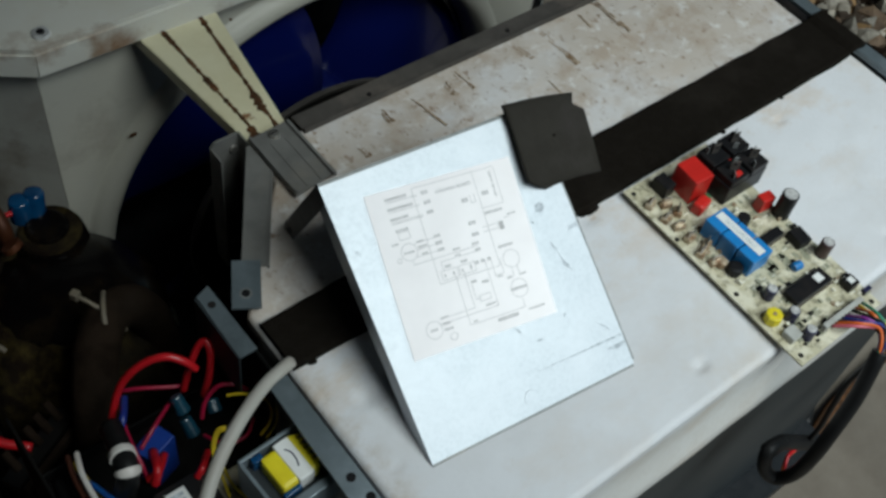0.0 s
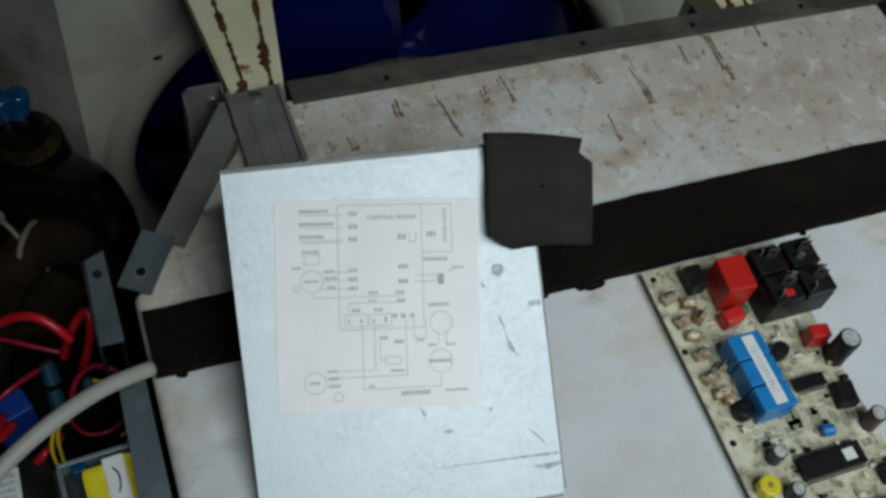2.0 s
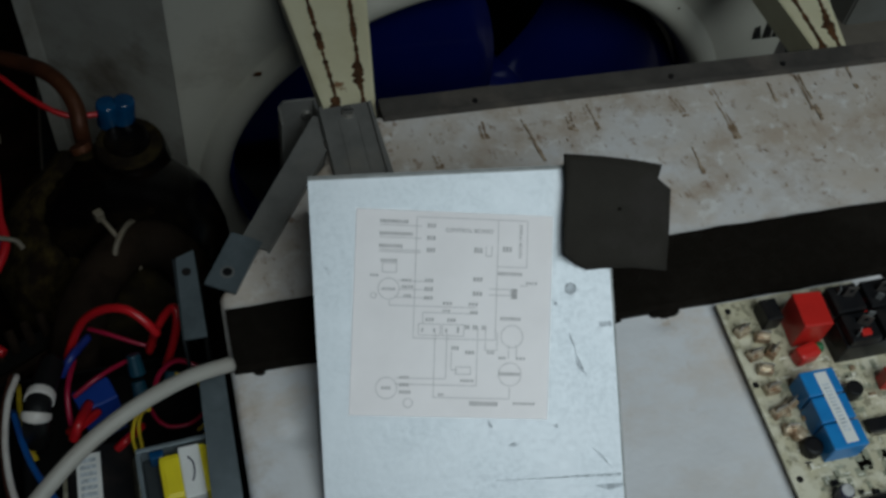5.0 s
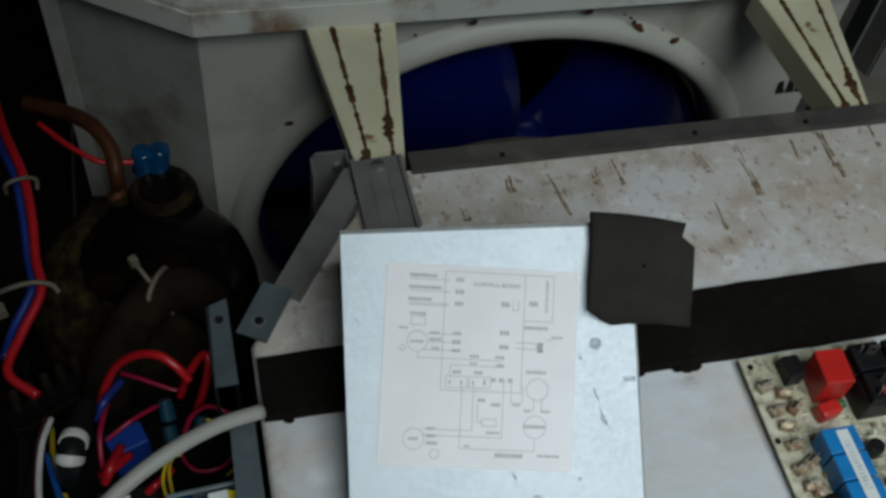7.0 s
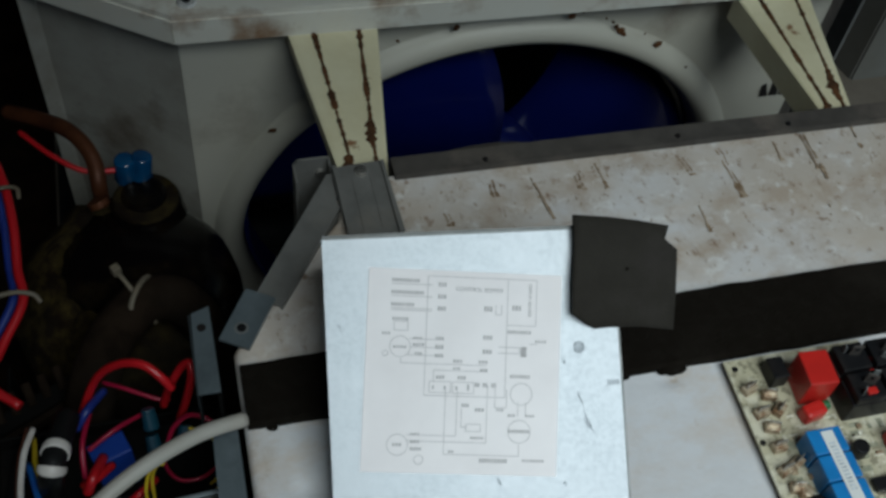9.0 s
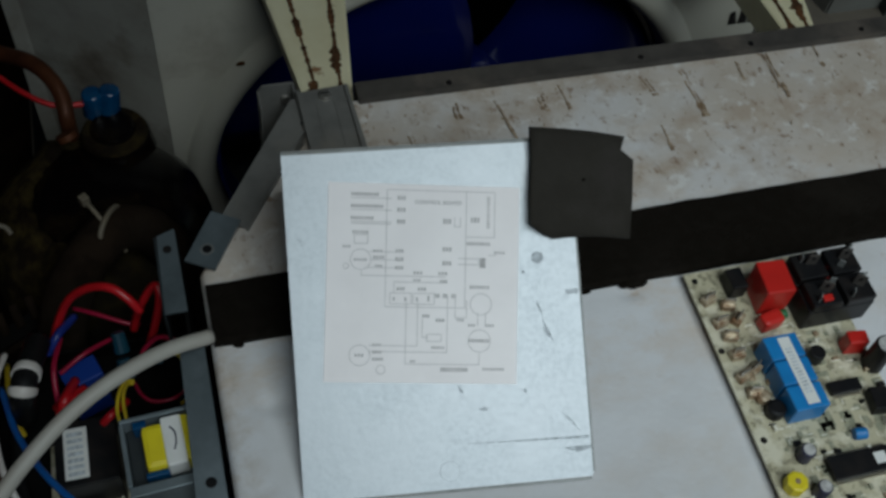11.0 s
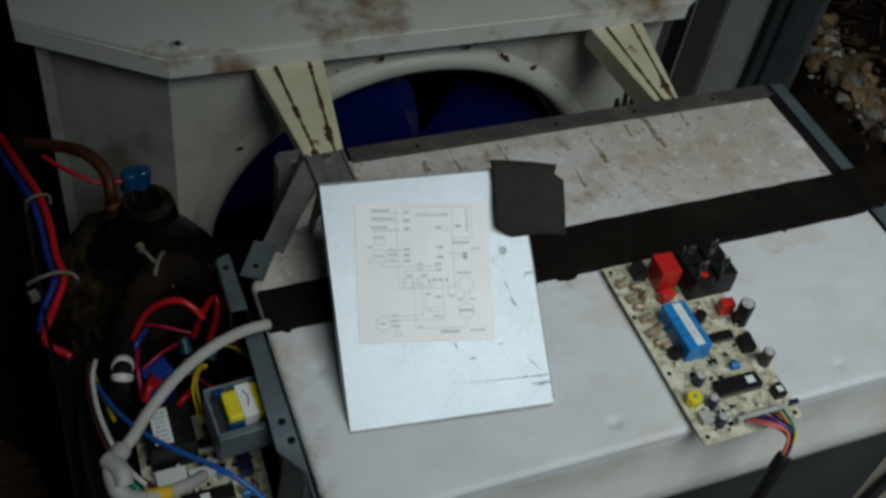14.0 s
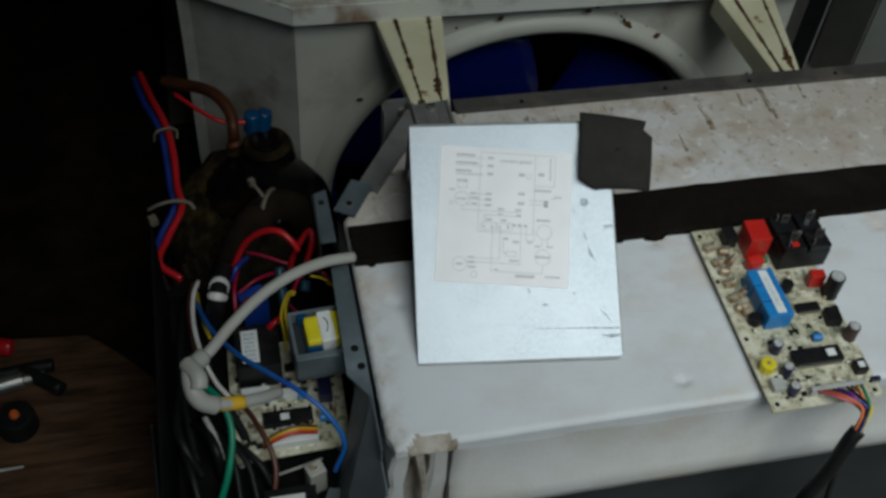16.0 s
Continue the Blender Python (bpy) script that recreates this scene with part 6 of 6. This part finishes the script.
wire("cable_tie", [(-0.2540, 0.0892, 0.3100), (-0.2506, 0.0852, 0.3250), (-0.2392, 0.0887, 0.3260), (-0.2321, 0.0932, 0.3180), (-0.2323, 0.0907, 0.3100)], 0.0016, M_TIE, "cream cable tie round the wire pair", "cable tie")
wire("cable_tie", [(-0.2640, 0.0119, 0.2950), (-0.2524, 0.0097, 0.3030), (-0.2374, 0.0114, 0.3040), (-0.2256, 0.0104, 0.3000), (-0.2214, 0.0066, 0.2950)], 0.0019, M_TIE, "cream cable tie round the wire pair", "cable tie")
solo("tie_head", box(-0.2640, -0.2560, -0.008, 0.000, 0.292, 0.301, 0.001, 20), M_TIE, "cream square head of the cable tie", "cable tie")
lw = thing("terminal_strip", "row of pale wire terminals in dark shade", "terminal strip")
part("strip_base", flat_bar(-0.262, -0.078, -0.205, -0.048, 0.014, 0.262, 0.272, 0.002), M_BLACK, lw)
# Pale terminals take the dark wrap colour to paint their shade
for k in range(5):
    x, y = -0.252 + 0.010 * k, -0.072 + 0.005 * k
    part("terminal", cyl((x, y, 0.272), (x - 0.004, y + 0.014, 0.280), 0.0032, seg=10, r=0.0008), M_WRAP, lw)
part("strip_rim", flat_bar(-0.256, -0.090, -0.205, -0.063, 0.004, 0.268, 0.276, 0.001), M_WRAP, lw)

# ---- wooden board and tools ----
def wooden_board():
    root = thing("wooden_board", "dark stained rough wooden board lying beside the control box", "wooden board")
    top = 0.0
    pts = [(-0.6701, 0.1106, 0.0000), (-0.6370, -0.0700, 0.0000), (-0.2935, -0.2652, 0.0000), (-0.2705, -0.1336, 0.0000), (-0.2978, 0.0242, 0.0000), (-0.3353, 0.0658, 0.0000), (-0.3739, 0.1002, 0.0000), (-0.4733, 0.1095, 0.0000)]
    part("plank", prism([(p[0], p[1]) for p in pts], top - 0.025, top, 0.002), M_WOOD, root)
    for x in (-0.55, -0.40):
        part("batten", box(x - 0.03, x + 0.03, -0.15, 0.05, GZ, top - 0.0245, 0.002), M_WOOD, root)
    return root


wooden_board()
st = thing("socket_wrench", "chrome socket tool with a black handle on the wooden board", "tool")
p = [(-0.5018, 0.0282, 0.0120), (-0.4664, 0.0376, 0.0120), (-0.4410, 0.0396, 0.0120), (-0.4178, 0.0420, 0.0120)]
part("chrome_barrel", cyl(p[0], p[2], 0.010, 0.010, 20, 0.001), M_TIN, st)
part("chrome_tip", cyl(p[2], p[3], 0.0065, 0.006, 16, 0.001), M_TIN, st)
st = thing("black_pliers", "black handled pliers on the wooden board", "tool")
p = [(-0.4792, 0.0490, 0.0120), (-0.4428, 0.0532, 0.0120), (-0.4089, 0.0555, 0.0120), (-0.3987, 0.0188, 0.0120)]
part("handle", tube(p[:3], 0.007, 12), W_BLACK, st)
part("handle", tube([p[1], p[3]], 0.008, 12), W_BLACK, st)
p = [(-0.4738, -0.0291, 0.0140), (-0.4452, -0.0159, 0.0140), (-0.4271, -0.0241, 0.0140), (-0.4354, -0.0392, 0.0140)]
st = thing("black_knob_tool", "black tool with an orange tip on the wooden board", "tool")
part("body", cyl((p[1][0], p[1][1], 0.0), (p[1][0], p[1][1], 0.026), 0.022, 0.020, 20, 0.004), W_BLACK, st)
part("orange_tip", cyl((p[1][0], p[1][1], 0.0255), (p[1][0], p[1][1], 0.031), 0.006, 0.004, 12, 0.001), W_ORANGE, st)
p = [(-0.4945, 0.0959, 0.0120), (-0.4555, 0.0864, 0.0120)]
sd = thing("screwdriver", "red handled screwdriver on the wooden board", "screwdriver")
part("handle", cyl(p[0], p[1], 0.012, 0.010, 16, 0.003), W_RED, sd)
part("blade", cyl(Vector(p[0]) * 2 - Vector(p[1]), p[0], 0.003, 0.003, 10), M_TIN, sd)
p = [(-0.4795, -0.0699, 0.0040), (-0.4381, -0.0687, 0.0040)]
solo("metal_rod", cyl(p[0], p[1], 0.0030, 0.0016, 10), M_TIN, "thin bright metal rod on the wooden board", "rod")
solo("sheet_edge", lay(box(-0.001, 0.001, -0.09, 0.0, 0.0, 0.10), Matrix.Translation((-0.292, -0.10, 0.0)) @ Matrix.Rotation(radians(3), 4, "Z")), M_ZINC_DULL,
     "upright edge of a thin zinc sheet on the board", "metal sheet")

# ---- right side: far panels, hose and black strip on the ground ----
ef = thing("end_frame", "pale painted upright panel beside a dark steel post beyond the unit", "door frame")
part("pale_panel", flat_bar(0.803, 0.460, 0.885, 0.460, 0.0030, GZ, 0.95, 0.001), M_PANEL, ef, "pale grey painted panel")
part("shaded_panel", flat_bar(0.8015, 0.4615, 0.785, 0.540, 0.0030, GZ, 0.95, 0.001), M_PANEL, ef, "shaded return of the panel")
part("post_web", flat_bar(0.887, 0.462, 0.984, 0.452, 0.0030, GZ, 0.95, 0.001), M_POST, ef, "dark bluish steel post")
part("post_bead", cyl((0.928, 0.4540, GZ), (0.928, 0.4540, 0.95), 0.0085, seg=16), M_POST, ef)
part("post_flange", flat_bar(0.8868, 0.461, 0.8845, 0.440, 0.0025, GZ, 0.95, 0.0006), M_POST, ef)
part("post_edge", flat_bar(0.985, 0.452, 0.989, 0.444, 0.0025, GZ, 0.95, 0.0006), M_STEEL, ef)
wire("rusty_hose", [(0.4800, -0.3566, -0.0580), (0.5268, -0.3431, -0.0580), (0.5682, -0.3377, -0.0580), (0.6086, -0.3348, -0.0580), (0.6694, -0.3321, -0.0580)], 0.007, M_RUST, "rusty brown hose lying on the concrete", "hose")
# Black diagonal line on the ground, modelled as a round tube
wire("black_cable", [(0.7852, -0.2310, -0.0630), (0.7430, -0.2402, -0.0630), (0.6911, -0.2544, -0.0630), (0.6339, -0.2745, -0.0630), (0.5615, -0.3039, -0.0630), (0.4980, -0.3372, -0.0630)], 0.007, W_BLACK, "black strip running along the concrete", "cable")


# ---- gravel and leaf litter beside the concrete ----
def stone_mesh(seed, material, joined=None):
    rng = random.Random(seed)
    bm = bmesh.new()
    bmesh.ops.create_icosphere(bm, subdivisions=1, radius=1)
    o = Vector((seed * 3.1, seed * 1.7, 0))
    for v in bm.verts:
        v.co *= 1 + 0.5 * noise.noise(v.co * 1.3 + o)
    bmesh.ops.scale(bm, vec=(1, rng.uniform(0.6, 0.9), rng.uniform(0.5, 0.75)), verts=bm.verts)
    return bm if joined else mesh("stone", bm, material)


def gravel():
    rng = random.Random(21)
    root = thing("gravel_border", "border of small mixed brown and pale stones beside dark soil", "gravel", kind="stuff")
    kinds = [stone_mesh(k, m) for k, m in enumerate((M_STONE, M_STONE_PALE, M_STONE_OCHRE, M_STONE, M_STONE_OCHRE, M_STONE_PALE, M_STONE, M_STONE_OCHRE, M_STONE))]
    for k in range(298):
        ob = new("stone", rng.choice(kinds))
        ob.parent = root
        s = rng.uniform(0.008, 0.024)
        ob.location = (1.125 + rng.gauss(0, 0.024), rng.uniform(0.02, 0.62), GZ + 0.013 + s * 0.35)
        ob.rotation_euler = (rng.uniform(-0.6, 0.6), rng.uniform(-0.6, 0.6), rng.uniform(0, 6.3))
        ob.scale = (s, s, s)
    for m, seed in ((M_STONE, 31), (M_STONE_PALE, 32), (M_STONE_OCHRE, 33)):
        vs, fs = [], []
        base = stone_mesh(seed, m, True)
        bv, bf = [v.co.copy() for v in base.verts], [[v.index for v in f.verts] for f in base.faces]
        base.free()
        for k in range(330 if m is M_STONE else 170):
            s = rng.uniform(0.003, 0.009)
            turn = Matrix.Rotation(rng.uniform(0, 6.3), 4, "Z") @ Matrix.Rotation(rng.uniform(-0.7, 0.7), 4, "X")
            c = Vector((1.13 + rng.gauss(0, 0.032), rng.uniform(-0.2, 0.7) if k % 2 else rng.uniform(0.05, 0.75), GZ + 0.012 + s * 0.3))
            n = len(vs)
            vs += [c + (turn @ v) * s for v in bv]
            fs += [[n + i for i in f] for f in bf]
        me = bpy.data.meshes.new("pebbles")
        me.from_pydata(vs, [], fs)
        me.materials.append(m)
        ob = tagged(new("pebbles", me), kind="stuff")
        ob.parent = root
    bm = bmesh.new()
    for k in range(900):
        x, y = rng.uniform(1.16, 2.2), rng.uniform(-0.4, 0.83)
        c = Vector((x, y, GZ + 0.016 + rng.random() * 0.03))
        a = rng.uniform(0, 6.3)
        l, w = rng.uniform(0.012, 0.035), rng.uniform(0.003, 0.009)
        u = Vector((math.cos(a), math.sin(a), rng.uniform(-0.4, 0.4)))
        v = Vector((-math.sin(a), math.cos(a), rng.uniform(-0.4, 0.4)))
        q = [bm.verts.new(c + d) for d in (-u * l, v * w, u * l, -v * w)]
        bm.faces.new(q)
    solo("leaf_litter", bm, M_LEAF, "dark brown dry leaf litter over the soil", "leaf litter", kind="stuff")


gravel()
